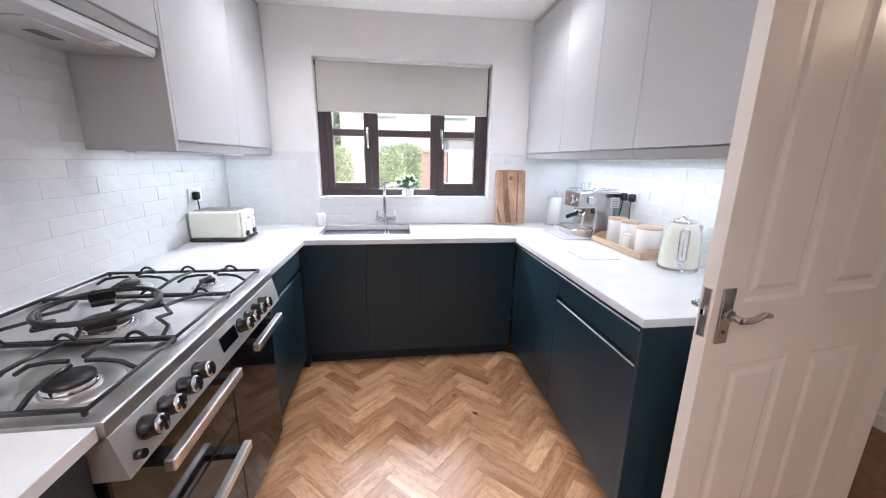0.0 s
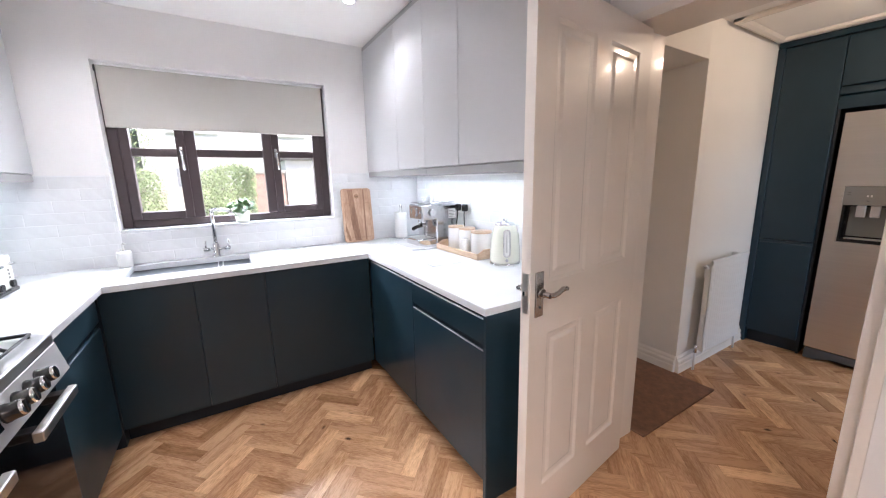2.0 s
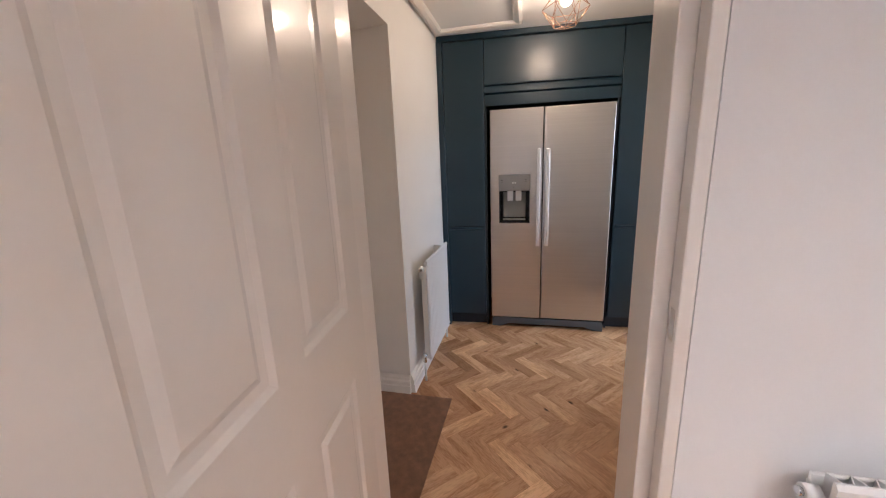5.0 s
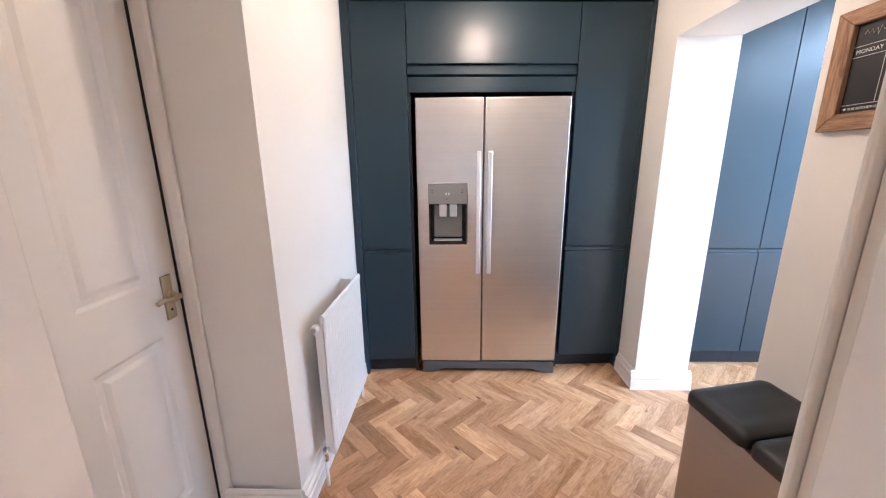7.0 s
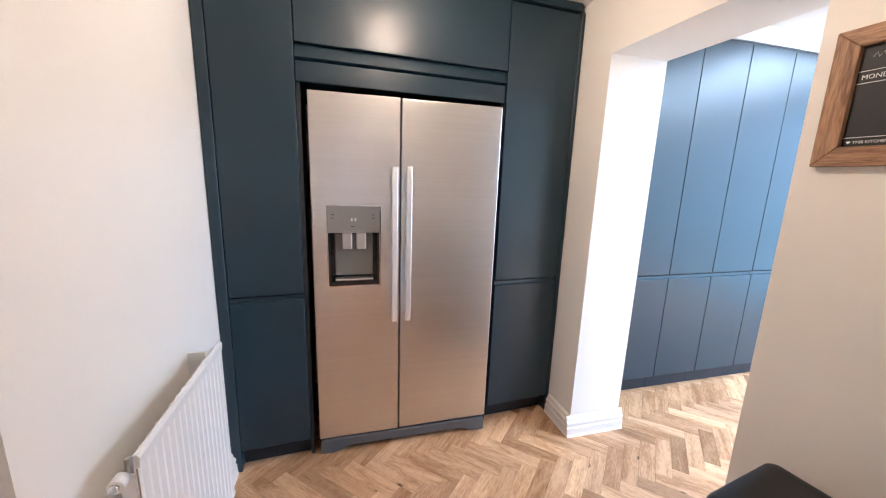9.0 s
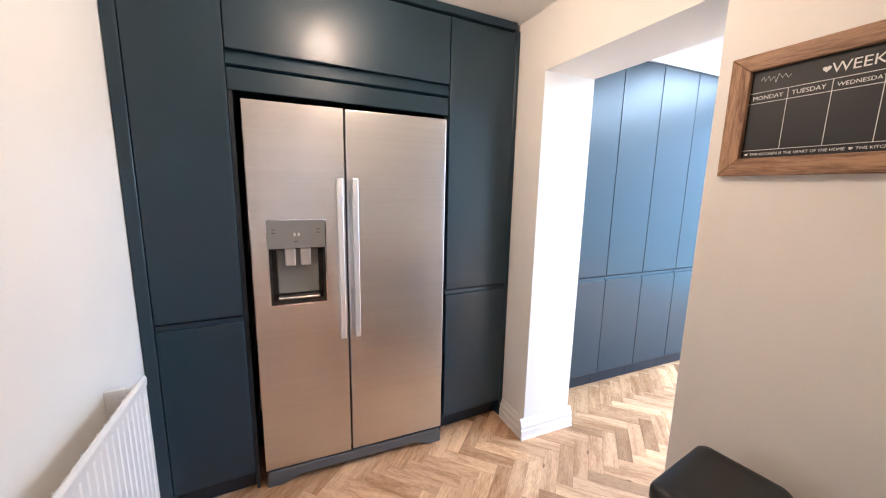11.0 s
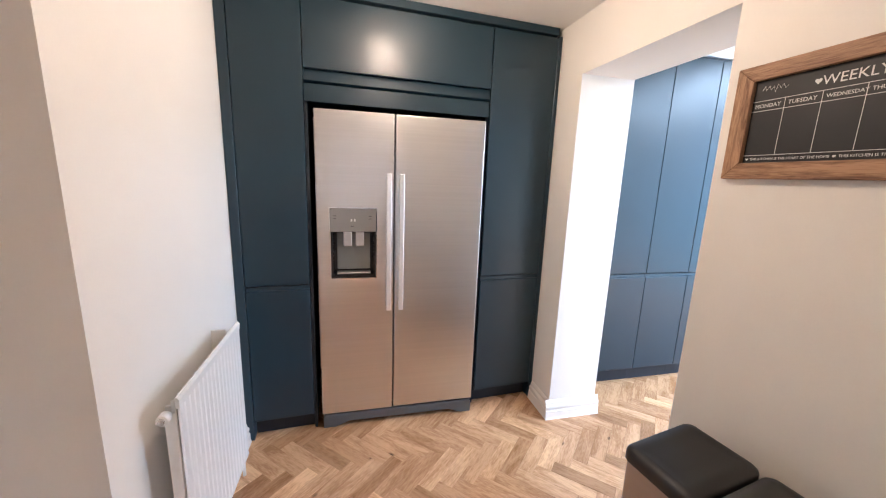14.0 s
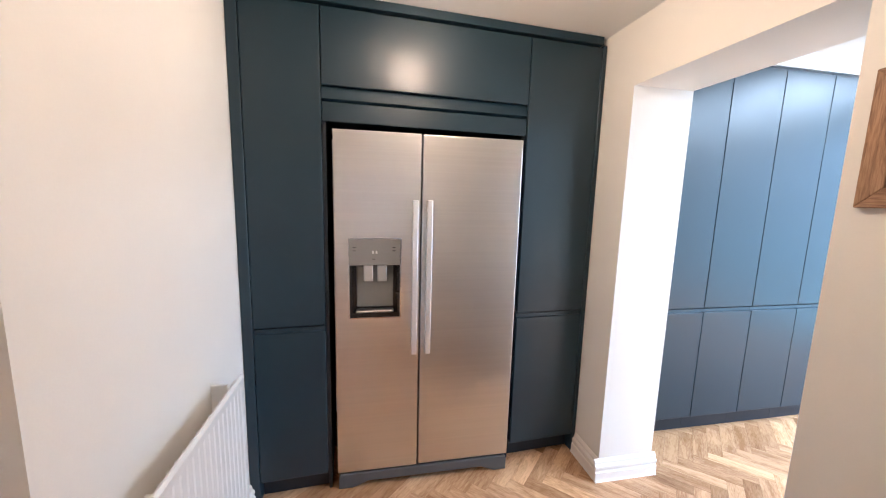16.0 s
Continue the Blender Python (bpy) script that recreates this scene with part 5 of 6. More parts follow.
# ---- radiators ----
def radiator(label, length, height, flutes, double):
    """A panel radiator along +x from the origin, its back at y = 0 and face at y = -0.095, foot at z = 0."""
    back = -0.040 if double else -0.066
    r = thing("radiator", (0, 0, 0), label, "radiator")
    b = bmesh.new()
    prof = []
    n = flutes
    for k in range(n):
        p = length / n
        x = k * p
        prof += [(x + 0.06 * p, -0.0938), (x + 0.20 * p, -0.0965), (x + 0.80 * p, -0.0965), (x + 0.94 * p, -0.0938)]
    prof = [(0.0, -0.092)] + prof + [(length, -0.092)]
    lo = [b.verts.new((x, y, 0.02)) for x, y in prof]
    hi = [b.verts.new((x, y, height - 0.035)) for x, y in prof]
    for i in range(len(prof) - 1):
        b.faces.new((lo[i], lo[i + 1], hi[i + 1], hi[i]))
    part("front_panel", b, RADWHITE, r, "white fluted steel panel")
    part("web", box((0.001, -0.088, 0.021), (length - 0.001, -0.084, height - 0.036)), RADWHITE, r)
    part("top_lip", prism([(-0.097, height - 0.037), (-0.099, height - 0.012), (-0.092, height - 0.002), (-0.086, height - 0.004), (-0.086, height - 0.037)], "x", 0, length), RADWHITE, r)
    part("bottom_lip", prism([(-0.097, 0.022), (-0.097, 0.006), (-0.090, 0.0), (-0.084, 0.0), (-0.084, 0.022)], "x", 0, length), RADWHITE, r)
    if double:
        part("back_panel", box((0.0, -0.040, 0.0), (length, -0.030, height - 0.03), 0.002), RADWHITE, r)
    for x in (0.0, length - 0.002):
        part("side_cover", box((x - 0.001, -0.086, 0.01), (x + 0.003, back + 0.010, height - 0.05), 0.0), RADWHITE, r)
    fins, k, flip = bmesh.new(), 0.02, False
    while k < length - 0.05:
        ya, yb = (-0.0845, back - 0.001) if flip else (back - 0.001, -0.0845)
        prism([(k, ya), (k + 0.002, ya), (k + 0.022, yb), (k + 0.020, yb)], "z", 0.02, height - 0.022, fins)
        k, flip = k + 0.020, not flip
    f = part("convector_fin", fins, RADWHITE, r)
    f["kind"] = "stuff"
    for x, dx in ((0.0, -1), (length, 1)):
        part("top_plug", cyl((x, -0.062, height - 0.055), (x + dx * 0.028, -0.062, height - 0.055), 0.016), RADWHITE, r)
        part("bleed_valve", cyl((x + dx * 0.028, -0.062, height - 0.055), (x + dx * 0.036, -0.062, height - 0.055), 0.009), CHROME, r)
        v = part("valve", cyl((x + dx * 0.03, -0.062, 0.0), (x + dx * 0.03, -0.062, 0.06), 0.011), CHROME, r, "chrome valve")
        part("valve_arm", cyl((x, -0.062, 0.035), (x + dx * 0.034, -0.062, 0.035), 0.009), CHROME, v)
        part("pipe", cyl((x + dx * 0.03, -0.062, -0.135), (x + dx * 0.03, -0.062, 0.0), 0.0075, n=12), RADWHITE, r, "white painted pipe")
    for x, up in ((0.12, 0.10), (length - 0.045, 0.02)):
        part("wall_bracket", box((x, back + 0.009, height - 0.16), (x + 0.012, 0.0, height - up), 0.002), RADWHITE, r)
    return r


RADWHITE = material("white_radiator_enamel", (0.78, 0.77, 0.75), 0.3, vary=0.03, scale=4, bump=0.0, coat=0.2)
hr = radiator("white panel radiator on the hall wall", 0.575, 0.675, 17, False)
hr.matrix_basis = pose(3.055, HY1, 0.145)
kr2 = radiator("white panel radiator on the kitchen wall by the door", 0.80, 0.60, 20, True)
kr2.matrix_basis = pose(RX, 0.08, 0.175, 0, 0, -90)

# ---- hall things ----
dm = thing("doormat", (2.45, 1.40, 0), "worn brown coir doormat in the door recess", "doormat")
part("mat", box((2.06, 1.08, 0.0), (2.868, 1.655, 0.012), 0.004, 2), MAT, dm)

bn = thing("recycling_bin", (2.569, -0.202, 0), "steel double recycling bin with black lids", "bin")
BW2, BD2 = 0.224, 0.137                 # half its width and depth
STEELBIN = material("dull_brushed_steel", (0.42, 0.39, 0.37), 0.38, 1.0, vary=0.05, scale=3, bump=0.01, fine=60, stretch=(1, 1, 30))
LIDBLACK = material("matt_black_lid_plastic", (0.013, 0.0125, 0.012), 0.42, vary=0.12, scale=10, bump=0.05, fine=260)


def rounded(x0, x1, y0, y1, r, n=6):
    pts = []
    for cx, cy, a0 in ((x1 - r, y1 - r, 0), (x0 + r, y1 - r, 90), (x0 + r, y0 + r, 180), (x1 - r, y0 + r, 270)):
        pts += [(cx + r * math.cos(radians(a0 + 90 * k / n)), cy + r * math.sin(radians(a0 + 90 * k / n))) for k in range(n + 1)]
    return pts


def bin_lid(x0, x1):
    """A shallow lid with a deep rim, raised side bands and a top that climbs to the back."""
    b = bmesh.new()
    rings = []
    for inset, z, lift in ((0.004, 0.648, 0.0), (0.0, 0.652, 0.0), (0.0, 0.676, 1.0), (0.003, 0.685, 1.0), (0.010, 0.6905, 1.0), (0.036, 0.6955, 1.0), (0.046, 0.6935, 1.0), (0.085, 0.6950, 1.0)):
        ring = []
        for x, y in rounded(x0 + inset, x1 - inset, -BD2 + 0.6 * inset, BD2 - 0.6 * inset, max(0.006, 0.026 - 0.4 * inset)):
            ring.append(b.verts.new((x, y, z + lift * 0.022 * (BD2 - y) / (2 * BD2))))
        rings.append(ring)
    n = len(rings[0])
    for p, q in zip(rings, rings[1:]):
        for i in range(n):
            b.faces.new((p[i], p[(i + 1) % n], q[(i + 1) % n], q[i]))
    b.faces.new(rings[0][::-1])
    b.faces.new(rings[-1])
    bmesh.ops.recalc_face_normals(b, faces=b.faces[:])
    for f in b.faces:
        f.smooth = len(f.verts) == 4
    b.transform(Matrix.Translation((2.569, -0.202, 0)))
    return b


def bin_part(name, bm, mat, label=""):
    bm.transform(Matrix.Translation((2.569, -0.202, 0)))
    return part(name, bm, mat, bn, label)


bin_part("body", prism(rounded(-BW2 + 0.006, BW2 - 0.006, -BD2 + 0.006, BD2 - 0.006, 0.022), "z", 0.02, 0.650), STEELBIN, "brushed steel body")
bin_part("base", prism(rounded(-BW2, BW2, -BD2, BD2, 0.026), "z", 0.0, 0.03), BLACKPLASTIC, "black base")
for x0, x1 in ((-BW2, -0.003), (0.003, BW2)):
    part("lid", bin_lid(x0, x1), LIDBLACK, bn, "black hinged plastic lid")
for x in (-0.11, 0.04):
    bin_part("pedal", box((x, BD2 - 0.01, 0.012), (x + 0.07, BD2 + 0.04, 0.024), 0.004), BLACKPLASTIC)
bn.matrix_basis = pose(2.569, -0.202, 0, 0, 0, 6.8)


# weekly planner
def lettering(text, size, at, mat, parent, name="lettering"):
    """Text on the south hall wall, read from the hall; at is its left foot."""
    c = bpy.data.curves.new(name, "FONT")
    c.body, c.size, c.resolution_u, c.extrude = text, size, 2, 0.0002
    tmp = bpy.data.objects.new("tmp_text", c)
    scene.collection.objects.link(tmp)
    dg = bpy.context.evaluated_depsgraph_get()
    me = bpy.data.meshes.new_from_object(tmp.evaluated_get(dg))
    w = max((v.co.x for v in me.vertices), default=0)
    bpy.data.objects.remove(tmp)
    bm = bmesh.new()
    bm.from_mesh(me)
    bpy.data.meshes.remove(me)
    bm.transform(Matrix.Translation(at) @ pose(0, 0, 0, 90, 0, 180))
    part(name, bm, mat, parent)
    return w


def heart(at, s, parent):
    pts = []
    for k in range(20):
        a = 2 * math.pi * k / 20
        pts.append((at[0] - s * 16 * math.sin(a) ** 3 / 32, at[2] + s * (13 * math.cos(a) - 5 * math.cos(2 * a) - 2 * math.cos(3 * a) - math.cos(4 * a)) / 32))
    part("heart", prism(pts, "y", at[1], at[1] + 0.0004), CHALK, parent)


PX0, PX1, PZ0, PZ1 = 2.222, 2.924, 1.497, 1.824
IX0, IX1, IZ0, IZ1 = 2.272, 2.873, 1.545, 1.780
pl = thing("weekly_planner", (2.57, HY0, PZ0), "black weekly planner chalkboard in a rustic wooden frame", "planner board")
part("board", box((IX0 - 0.004, HY0 + 0.002, IZ0 - 0.004), (IX1 + 0.004, HY0 + 0.008, IZ1 + 0.004)), BOARD, pl)
for nm, o in (("frame_bottom", [(PX0, PZ0), (PX1, PZ0), (IX1, IZ0), (IX0, IZ0)]), ("frame_top", [(IX0, IZ1), (IX1, IZ1), (PX1, PZ1), (PX0, PZ1)])):
    part(nm, prism(o, "y", HY0 + 0.001, HY0 + 0.022, r=0.003), RUSTIC, pl, "worn brown frame")
for nm, o in (("frame_side", [(PX0, PZ0), (IX0, IZ0), (IX0, IZ1), (PX0, PZ1)]), ("frame_side", [(IX1, IZ0), (PX1, PZ0), (PX1, PZ1), (IX1, IZ1)])):
    part(nm, prism(o, "y", HY0 + 0.001, HY0 + 0.022, r=0.003), RUSTICV, pl, "worn brown frame")
LY = HY0 + 0.0083
cw = (IX1 - IX0) / 7
for z in (1.722, 1.694, 1.567):
    part("grid_line", box((IX0, LY, z - 0.0007), (IX1, LY + 0.0004, z + 0.0007)), CHALK, pl)
for k in range(1, 7):
    part("grid_line", box((IX1 - k * cw - 0.0007, LY + 0.0001, 1.5678), (IX1 - k * cw + 0.0007, LY + 0.0003, 1.7212)), CHALK, pl)
days = ("MONDAY", "TUESDAY", "WEDNESDAY", "THURSDAY", "FRIDAY", "SATURDAY", "SUNDAY")
for k, dname in enumerate(days):
    size = 0.0155 if len(dname) < 8 else 0.0135
    lettering(dname, size, (IX1 - k * cw - 0.008, LY, 1.7025), CHALK, pl, "day_name")
lettering("WEEKLY PLANNER", 0.0335, (2.7085, LY, 1.736), CHALK, pl, "title")
heart((2.717, LY, 1.748), 0.016, pl)
heart((2.392, LY, 1.748), 0.016, pl)
x = IX1 - 0.012
for k in range(3):
    heart((x, LY, 1.556), 0.008, pl)
    w = lettering("THIS KITCHEN IS THE HEART OF THE HOME", 0.0098, (x - 0.008, LY, 1.5525), CHALK, pl, "motto")
    x -= w + 0.018
part("chalk_note", tube([(2.852, LY, 1.752), (2.846, LY, 1.762), (2.842, LY, 1.750), (2.834, LY, 1.761), (2.830, LY, 1.749), (2.822, LY, 1.759), (2.818, LY, 1.742), (2.812, LY, 1.763), (2.804, LY, 1.750), (2.798, LY, 1.760), (2.792, LY, 1.748), (2.786, LY, 1.755)], 0.0008, 5), CHALK, pl, "chalk scribble")

# pendant lamp with a wire cage
LXX, LYY = 3.284, 0.462
ld = thing("pendant_light", (LXX, LYY, HC), "geometric copper wire cage pendant with a lit bulb", "pendant lamp")
part("ceiling_rose", lathe((LXX, LYY, HC), [(0, -0.022), (0.035, -0.022), (0.045, -0.010), (0.047, 0.0), (0, 0.0)]), BRASS, ld)
part("lamp_holder", lathe((LXX, LYY, HC), [(0, -0.048), (0.018, -0.048), (0.020, -0.044), (0.020, -0.026), (0.012, -0.022), (0, -0.022)]), BRASS, ld)
part("bulb", lathe((LXX, LYY, HC), [(0, -0.135), (0.018, -0.132), (0.029, -0.117), (0.030, -0.103), (0.022, -0.078), (0.014, -0.060), (0.013, -0.049), (0, -0.049)], 24), FILAMENT, ld, "glowing warm bulb").visible_shadow = False
rings = []
for r, z, n, off in ((0.030, HC - 0.030, 6, 0), (0.125, HC - 0.145, 6, 0.5), (0.065, HC - 0.228, 6, 0)):
    rings.append([(LXX + r * math.cos(2 * math.pi * (k + off) / n), LYY + r * math.sin(2 * math.pi * (k + off) / n), z) for k in range(n)])
bot = (LXX, LYY, HC - 0.236)
edges = []
for k in range(6):
    edges += [(rings[0][k], rings[0][(k + 1) % 6]), (rings[1][k], rings[1][(k + 1) % 6]), (rings[2][k], rings[2][(k + 1) % 6]), (rings[0][k], rings[1][k]), (rings[0][(k + 1) % 6], rings[1][k]),
              (rings[1][k], rings[2][k]), (rings[1][k], rings[2][(k + 1) % 6]), (rings[2][k], bot)]
cage = bmesh.new()
for a, b in edges:
    cyl(a, b, 0.0018, n=6, bm=cage)
part("wire_cage", cage, COPPER, ld, "thin copper wire cage")

# moulded ceiling hatch
ht = thing("ceiling_hatch", (3.46, 1.0, HC), "white ceiling hatch in a moulded frame", "ceiling hatch")
hx0, hx1, hy0, hy1 = 3.10, 3.82, 0.70, 1.32
part("panel", box((hx0 + 0.05, hy0 + 0.05, HC - 0.008), (hx1 - 0.05, hy1 - 0.05, HC - 0.001)), CEIL, ht)
for o, ax, lo, hi in (([(hy0, HC), (hy0, HC - 0.014), (hy0 + 0.02, HC - 0.026), (hy0 + 0.045, HC - 0.022), (hy0 + 0.06, HC - 0.010), (hy0 + 0.06, HC)], "x", hx0, hx1),
                      ([(hy1, HC), (hy1, HC - 0.014), (hy1 - 0.02, HC - 0.026), (hy1 - 0.045, HC - 0.022), (hy1 - 0.06, HC - 0.010), (hy1 - 0.06, HC)], "x", hx0, hx1),
                      ([(hx0, HC), (hx0, HC - 0.0145), (hx0 + 0.02, HC - 0.0265), (hx0 + 0.045, HC - 0.0225), (hx0 + 0.06, HC - 0.0105), (hx0 + 0.06, HC)], "y", hy0, hy1),
                      ([(hx1, HC), (hx1, HC - 0.0145), (hx1 - 0.02, HC - 0.0265), (hx1 - 0.045, HC - 0.0225), (hx1 - 0.06, HC - 0.0105), (hx1 - 0.06, HC)], "y", hy0, hy1)):
    part("moulding", prism(o, ax, lo, hi), GLOSSWHITE, ht)


# skirting
def skirting(name, along, a, c, face, out):
    """A moulded skirting board; along x or y, standing out from the wall's face."""
    o = [(face, 0.0), (face + out * 0.030, 0.0), (face + out * 0.025, 0.012), (face + out * 0.024, 0.052), (face + out * 0.019, 0.056), (face + out * 0.019, 0.066), (face + out * 0.022, 0.072), (face + out * 0.021, 0.084), (face + out * 0.012, 0.094), (face + out * 0.011, 0.106), (face + out * 0.004, 0.118), (face, 0.120)]
    return tagged(part(name, prism(o, along, a, c), GLOSSWHITE), "white moulded skirting board", kind="structure")


skirting("baseboard", "x", 2.90, BX + 0.05, HY1, -1)
skirting("baseboard", "x", 3.80, BX + 0.05, HY0, 1)
skirting("baseboard", "y", RY - 0.020, HY0 + 0.029, 3.80, -1)
skirting("baseboard", "x", HX + 0.012, 2.97, HY0, 1)
skirting("baseboard", "y", RY - 0.020, HY0 + 0.029, 2.97, 1)
skirting("baseboard", "y", HY1, 1.66, 2.90, -1)

# ---- garden and houses outside the window ----
GRASS = material("lawn_green", (0.10, 0.17, 0.05), 0.9, vary=0.4, scale=2, bump=0.5, fine=30)
PAVING = material("pale_paving", (0.45, 0.42, 0.38), 0.9, vary=0.15, scale=3)
RENDERW = material("pale_house_render", (0.82, 0.80, 0.77), 0.9, vary=0.08, scale=1)
BRICKR = material("red_brick", (0.36, 0.19, 0.13), 0.9, vary=0.25, scale=8)
HOUSEPANE = material("sky_lit_window_pane", (0.30, 0.31, 0.33), 0.1, vary=0.2, bump=0.0)
ROOFG = material("grey_roof_tile", (0.22, 0.20, 0.20), 0.9, vary=0.2, scale=5)
HEDGE = material("hedge_leaf", (0.36, 0.43, 0.23), 0.5, vary=0.5, scale=6, bump=0.1, fine=40)
FENCE = material("weathered_fence", (0.58, 0.50, 0.45), 0.85, vary=0.2, scale=6)
tagged(part("ground", box((-400, -400, -0.5), (400, 400, -0.10)), GRASS), "green lawn and distance outside", kind="structure")
tagged(part("pavement", box((-12, WY + 0.3, -0.10), (14, 9.0, -0.08)), PAVING), "pale paved yard outside the window", kind="structure")


def hedge(x0, x1, y0, y1, h, count, seed):
    hg = thing("hedge", ((x0 + x1) / 2, (y0 + y1) / 2, -0.1), "dense leafy green garden hedge", "hedge")
    rnd = random.Random(seed)
    verts, faces = [], []
    for _ in range(count):
        x, y = rnd.uniform(x0, x1), y0 + (y1 - y0) * rnd.random() ** 2
        z = rnd.uniform(-0.1, h) * (1 + 0.12 * math.sin(x * 3.1) * math.cos(x * 1.3)) - 0.02
        s = rnd.uniform(0.022, 0.048)
        m = Matrix.Translation((x, y + 0.15 * math.sin(x * 5 + z * 4), z)) @ Euler((rnd.uniform(-1.2, 1.2), rnd.uniform(-1.2, 1.2), rnd.uniform(0, 6.3))).to_matrix().to_4x4()
        i = len(verts)
        verts += [m @ Vector(p) - hg.location for p in ((-s, 0, 0), (0, 0.35 * s, 0.1 * s), (s, 0, 0), (0, -0.35 * s, 0.1 * s))]
        faces += [(i, i + 1, i + 2), (i, i + 2, i + 3)]
    me = bpy.data.meshes.new("leaves")
    me.from_pydata(verts, [], faces)
    me.materials.append(HEDGE)
    lv = new("leaves", me)
    lv.parent = hg
    lv["kind"] = "stuff"
    for k in range(5):
        x = x0 + (x1 - x0) * (k + 0.5) / 5
        part("trunk", cyl((x, (y0 + y1) / 2, -0.1), (x, (y0 + y1) / 2, h * 0.7), 0.05, 0.02, 8), FENCE, hg)


hedge(-3.4, -0.52, 7.0, 8.0, 1.74, 24000, 5)
hedge(-0.05, 0.80, 7.2, 8.0, 1.58, 9500, 8)
hedge(-6.0, -1.0, 11.0, 12.5, 3.2, 14000, 6)
fn = thing("garden_fence", (2.2, 8.0, -0.1), "weathered wooden garden fence", "fence", "garden boundary")
for k in range(13):
    part("board", box((-1.20 + k * 0.155, 8.0, -0.1), (-1.055 + k * 0.155, 8.02, 1.30 + 0.02 * (k % 3)), 0.003), FENCE, fn)
for x in (-1.2, -0.3, 0.7):
    part("post", box((x, 8.02, -0.1), (x + 0.08, 8.1, 1.5), 0.004), FENCE, fn)


def house(x0, x1, y0, h, wallmat, label):
    hs = thing("house", ((x0 + x1) / 2, y0 + 3, -0.1), label, "house", "houses across the road")
    part("wall", box((x0, y0, -0.1), (x1, y0 + 6, h)), wallmat, hs)
    part("roof", prism([(y0 - 0.4, h), (y0 + 6.4, h), (y0 + 3, h + 2.2)], "x", x0 - 0.3, x1 + 0.3), ROOFG, hs, "grey tiled pitched roof")
    part("gutter", cyl((x0 - 0.3, y0 - 0.42, h), (x1 + 0.3, y0 - 0.42, h), 0.06, n=10), WHITEPLASTIC, hs)
    w = x1 - x0
    for z in (0.9, 3.3):
        for k in range(3):
            xa = x0 + w * (k + 0.28) / 3
            wd = part("window", box((xa, y0 - 0.03, z), (xa + w * 0.16, y0 + 0.02, z + 1.15)), WHITEPLASTIC, hs, "white framed window")
            for q in range(2):
                part("pane", box((xa + 0.06 + q * (w * 0.08 - 0.02), y0 - 0.04, z + 0.06), (xa + w * 0.08 - 0.03 + q * (w * 0.08 - 0.02), y0 - 0.028, z + 1.09)), HOUSEPANE, wd)
            part("window_sill", box((xa - 0.05, y0 - 0.1, z - 0.06), (xa + w * 0.16 + 0.05, y0, z)), WHITEPLASTIC, wd)


PALEBRICK = material("pale_red_brick", (0.50, 0.33, 0.27), 0.9, vary=0.3, scale=9, bump=0.3, fine=40)
gw = thing("garden_wall", (1.25, 10.1, -0.1), "pale red brick garden wall with a light coping", "garden wall")
part("wall", box((0.80, 10.0, -0.1), (1.66, 10.22, 1.60)), PALEBRICK, gw)
part("coping", box((0.78, 9.96, 1.60), (1.68, 10.26, 1.68), 0.01), PAVING, gw, "pale stone coping")
gar = thing("garage", (3.5, 11.5, -0.1), "low white garage with a grey flat roof", "garage")
part("wall", box((1.70, 10.0, -0.1), (6.0, 13.0, 1.92)), RENDERW, gar)
part("roof", box((1.62, 9.8, 1.92), (6.2, 13.2, 2.02), 0.02), ROOFG, gar, "grey flat roof edge")
house(-2.0, 7.5, 17.0, 5.2, RENDERW, "pale rendered house with white windows")
house(8.0, 16.0, 16.5, 5.2, BRICKR, "red brick house with white windows")
house(-13.0, -2.6, 19.0, 5.2, RENDERW, "pale rendered house with white windows")

# ---- wall tiles ----
TP, TH = 0.253, 0.0685
tb = box((0, -TP / 2 + 0.0008, -TH / 2 + 0.0008), (0.008, TP / 2 - 0.0008, TH / 2 - 0.0008), 0.0012, 1)
tile_mesh = bpy.data.meshes.new("tile")
tb.to_mesh(tile_mesh)
tb.free()
tile_mesh.materials.append(TILE)


def tiles(wall, u0, u1, z0, z1, place, turn, skip=None, seed=1):
    """Courses of long glazed tiles on a wall's face; place(u, z) gives a tile's middle."""
    rnd = random.Random(seed)
    row = 0
    z = z0
    while z < z1 - 0.01:
        h = min(TH, z1 - z)
        edges = [u0]
        u = u0 + (TP / 2 if row % 2 else TP)
        while u < u1 - 0.01:
            edges.append(u)
            u += TP
        edges.append(u1)
        for a, c in zip(edges, edges[1:]):
            if skip and skip(a, c, z, z + h):
                continue
            t = new("tile", tile_mesh)
            t.parent = wall
            t.matrix_local = Matrix.Translation(-wall.location) @ Matrix.Translation(place((a + c) / 2, z + h / 2)) @ turn @ pose(0, 0, 0, rnd.uniform(-0.3, 0.3), rnd.uniform(-0.7, 0.7), rnd.uniform(-0.35, 0.35)) @ Matrix.Diagonal((1, (c - a) / TP, h / TH, 1))
        z += TH
        row += 1


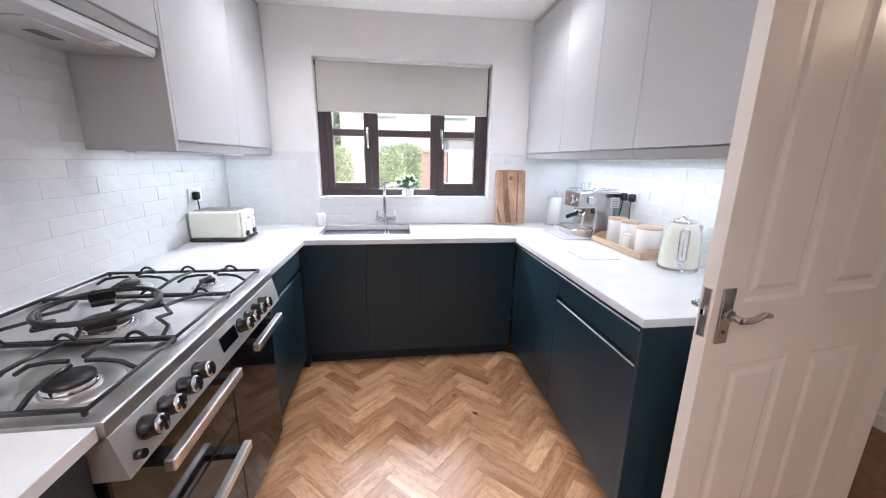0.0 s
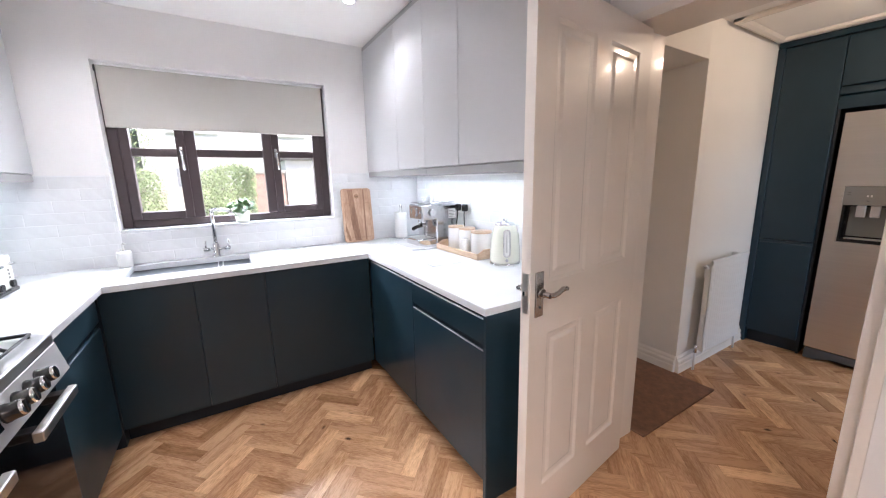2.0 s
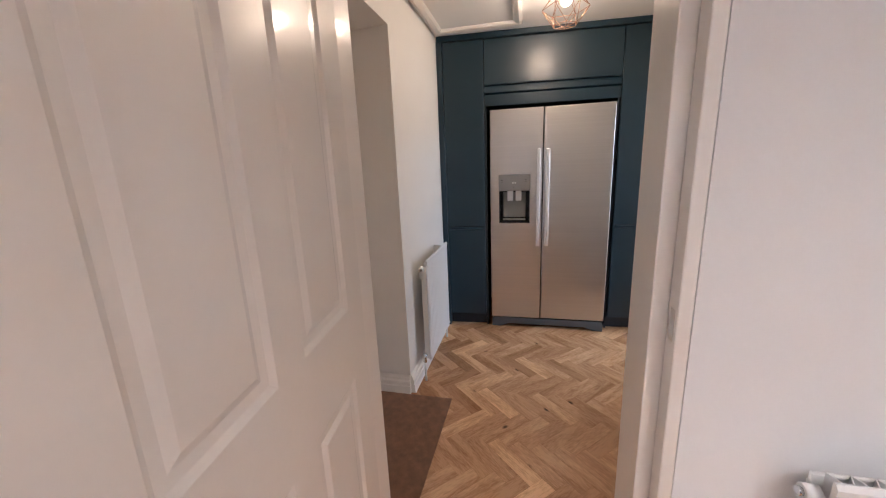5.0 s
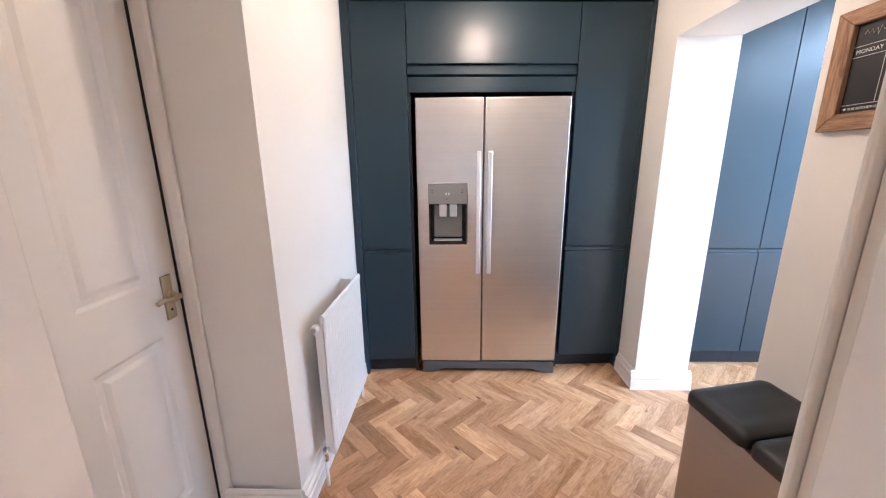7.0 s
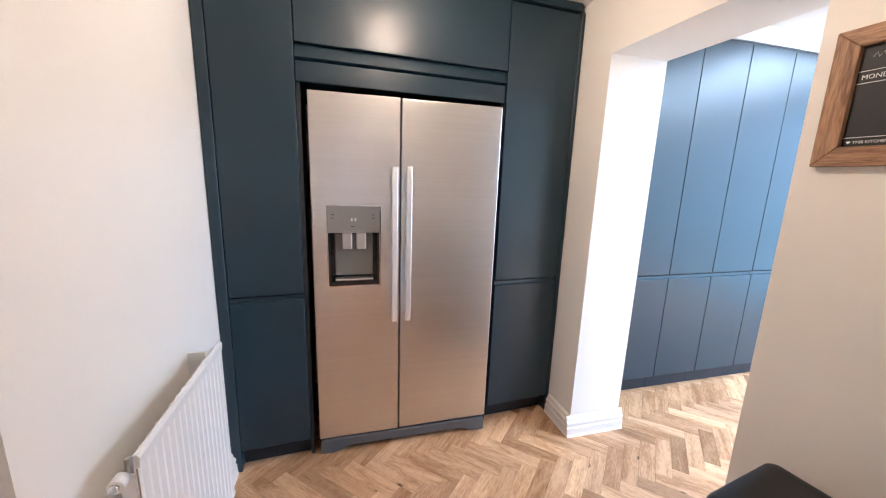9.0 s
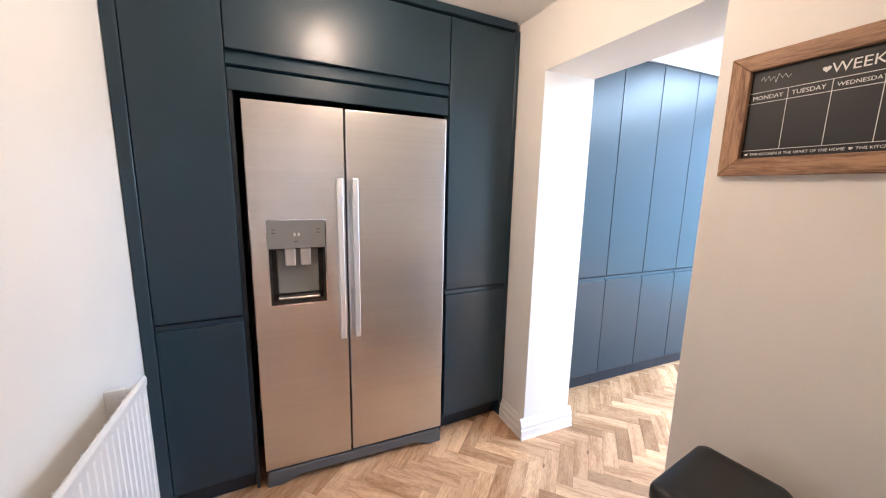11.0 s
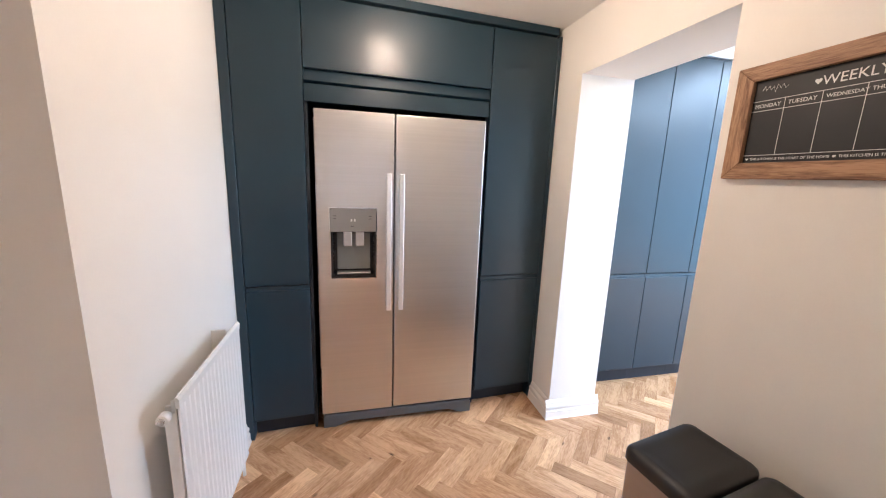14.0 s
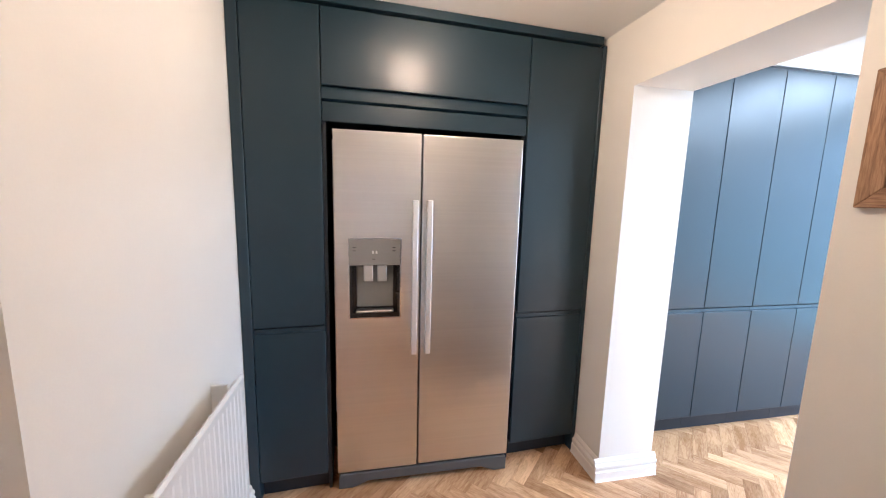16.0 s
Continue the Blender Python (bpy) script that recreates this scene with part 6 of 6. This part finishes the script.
ob = {o.name: o for o in scene.objects}
ZT = UZ + 0.035
tiles(ob["wall_west"], 0.0, WY - 0.001, WT1 + 0.001, WT1 + 13 * TH, lambda u, z: (LX + 0.001, u, z), Matrix(), skip=lambda a, c, z0, z1: (a > 1.86 and z0 > UZ - 0.005) or (c < 0.87 and z0 > UZ), seed=2)
tiles(ob["wall_east"], 1.175, WY - 0.001, WT1 + 0.001, UZ + 0.03, lambda u, z: (RX - 0.001, u, z), pose(0, 0, 0, 0, 0, 180), seed=3)
tiles(ob["wall_north"], LX + 0.010, -0.303, WT1 + 0.001, ZT, lambda u, z: (u, WY - 0.001, z), pose(0, 0, 0, 0, 0, -90), seed=4)
tiles(ob["wall_north"], 1.021, RX - 0.010, WT1 + 0.001, ZT, lambda u, z: (u, WY - 0.001, z), pose(0, 0, 0, 0, 0, -90), seed=5)
tiles(ob["wall_north"], -0.303, 1.021, WT1 + 0.001, 1.0975, lambda u, z: (u, WY - 0.001, z), pose(0, 0, 0, 0, 0, -90), seed=6)

# grout between the tiles
part("grout", box((LX, 0.0, WT1), (LX + 0.0078, 1.87, WT1 + 13 * TH)), GROUT, ob["wall_west"])
part("grout", box((LX, 1.87, WT1), (LX + 0.0078, WY, UZ + 0.03)), GROUT, ob["wall_west"])
part("grout", box((RX - 0.0078, 1.175, WT1), (RX, WY, UZ + 0.03)), GROUT, ob["wall_east"])
part("grout", box((LX, WY - 0.0078, WT1), (-0.303, WY, ZT)), GROUT, ob["wall_north"])
part("grout", box((1.021, WY - 0.0078, WT1), (RX, WY, ZT)), GROUT, ob["wall_north"])
part("grout", box((-0.303, WY - 0.0078, WT1), (1.021, WY, 1.0975)), GROUT, ob["wall_north"])

# ---- herringbone oak blocks ----
BL, BW = 0.30, 0.075
pb = box((-BL / 2 + 0.0003, -BW / 2 + 0.0003, -0.011), (BL / 2 - 0.0003, BW / 2 - 0.0003, 0.0), 0.0006, 1)
block_mesh = bpy.data.meshes.new("oak_block")
pb.to_mesh(block_mesh)
pb.free()
block_mesh.materials.append(OAK)
rnd = random.Random(11)
c45 = math.sqrt(0.5)
SEAM = 1.90                             # the kitchen's blocks meet the hall's under the door
spots, cut = [], []
others = {True: [], False: []}
for AX, AY, in_kitchen in ((3.652, -0.292, True), (3.452, -0.279, False)):
    for i in range(-160, 160):
        for j in range(-60, 60):
            # in units of a block's width, before the turn of 45 degrees
            for horizontal in (True, False):
                u = i + 4 * j + (2.0 if horizontal else 0.5)
                v = i - 4 * j + (0.5 if horizontal else 3.0)
                x, y = AX + c45 * (u - v) * BW, AY - c45 * (u + v) * BW
                doorway = abs(x - SEAM) < 0.136 and 0.2 < y < 1.3
                if in_kitchen:
                    if -1.0 < x < 1.86 and -1.2 < y <= -0.10:
                        others[horizontal].append((x, y, 0))
                    elif doorway:
                        cut.append((x, y, horizontal, floor_kitchen, -1))
                    elif -0.52 < x < 1.84 and -0.10 < y < 2.76 and not (x > 1.3 and y > 1.35):
                        spots.append((x, y, horizontal, floor_kitchen))
                else:
                    gate = 2.9 < x < 4.2 and -2.7 < y < -0.43
                    if doorway:
                        cut.append((x, y, horizontal, floor_hall, 1))
                    elif 1.96 <= x < 4.26 and -0.43 <= y < 1.70:
                        spots.append((x, y, horizontal, floor_hall))
                    elif gate:
                        spots.append((x, y, horizontal, floor_far))
                    elif 0.55 < x < 4.7 and -4.05 < y < -0.43 and not (x < 1.95 and y > -1.37):
                        others[horizontal].append((x, y, 0))
for x, y, horizontal, owner in spots:
    o = new("oak_block", block_mesh)
    o.parent = owner
    o.matrix_local = pose(x, y, rnd.uniform(-0.0004, 0.0004), 0, 0, (-45 if horizontal else 45) + (180 if rnd.random() < 0.5 else 0))
for x, y, horizontal, owner, side in cut:
    m = pose(x, y, rnd.uniform(-0.0004, 0.0004), 0, 0, -45 if horizontal else 45)
    bm = bmesh.new()
    bm.from_mesh(block_mesh)
    inward = m.inverted()
    bmesh.ops.bisect_plane(bm, geom=bm.verts[:] + bm.edges[:] + bm.faces[:], plane_co=inward @ Vector((SEAM + side * 0.0004, 0, 0)), plane_no=inward.to_3x3() @ Vector((side, 0, 0)), clear_inner=True)
    if len(bm.faces) < 3:
        bm.free()
        continue
    bmesh.ops.holes_fill(bm, edges=[e for e in bm.edges if e.is_boundary])
    o = part("oak_block", bm, OAK)
    o.parent = owner
    o.matrix_local = m

# the blocks away from the walk, joined, one mesh for each way they lie
CORNERS = [(a, b, c) for c in (0, 1) for a, b in ((-1, -1), (1, -1), (1, 1), (-1, 1))]
SIDES = [(4, 5, 6, 7), (0, 1, 5, 4), (1, 2, 6, 5), (2, 3, 7, 6), (3, 0, 4, 7)]
for horizontal, places in others.items():
    turn = pose(0, 0, 0, 0, 0, -45 if horizontal else 45)
    verts, faces = [], []
    for x, y, z in places:
        c = turn.inverted() @ Vector((x, y, z))
        top, k = rnd.uniform(-0.0004, 0.0004), len(verts)
        verts += [(c.x + a * (BL / 2 - 0.0006), c.y + b * (BW / 2 - 0.0006), top if up else -0.0108) for a, b, up in CORNERS]
        faces += [[k + q for q in side] for side in SIDES]
    me = bpy.data.meshes.new("oak_blocks")
    me.from_pydata(verts, [], faces)
    me.materials.append(OAKJOINED)
    o = new("oak_blocks", me)
    o.parent = floor_far
    o["kind"] = "stuff"
    o.matrix_local = turn
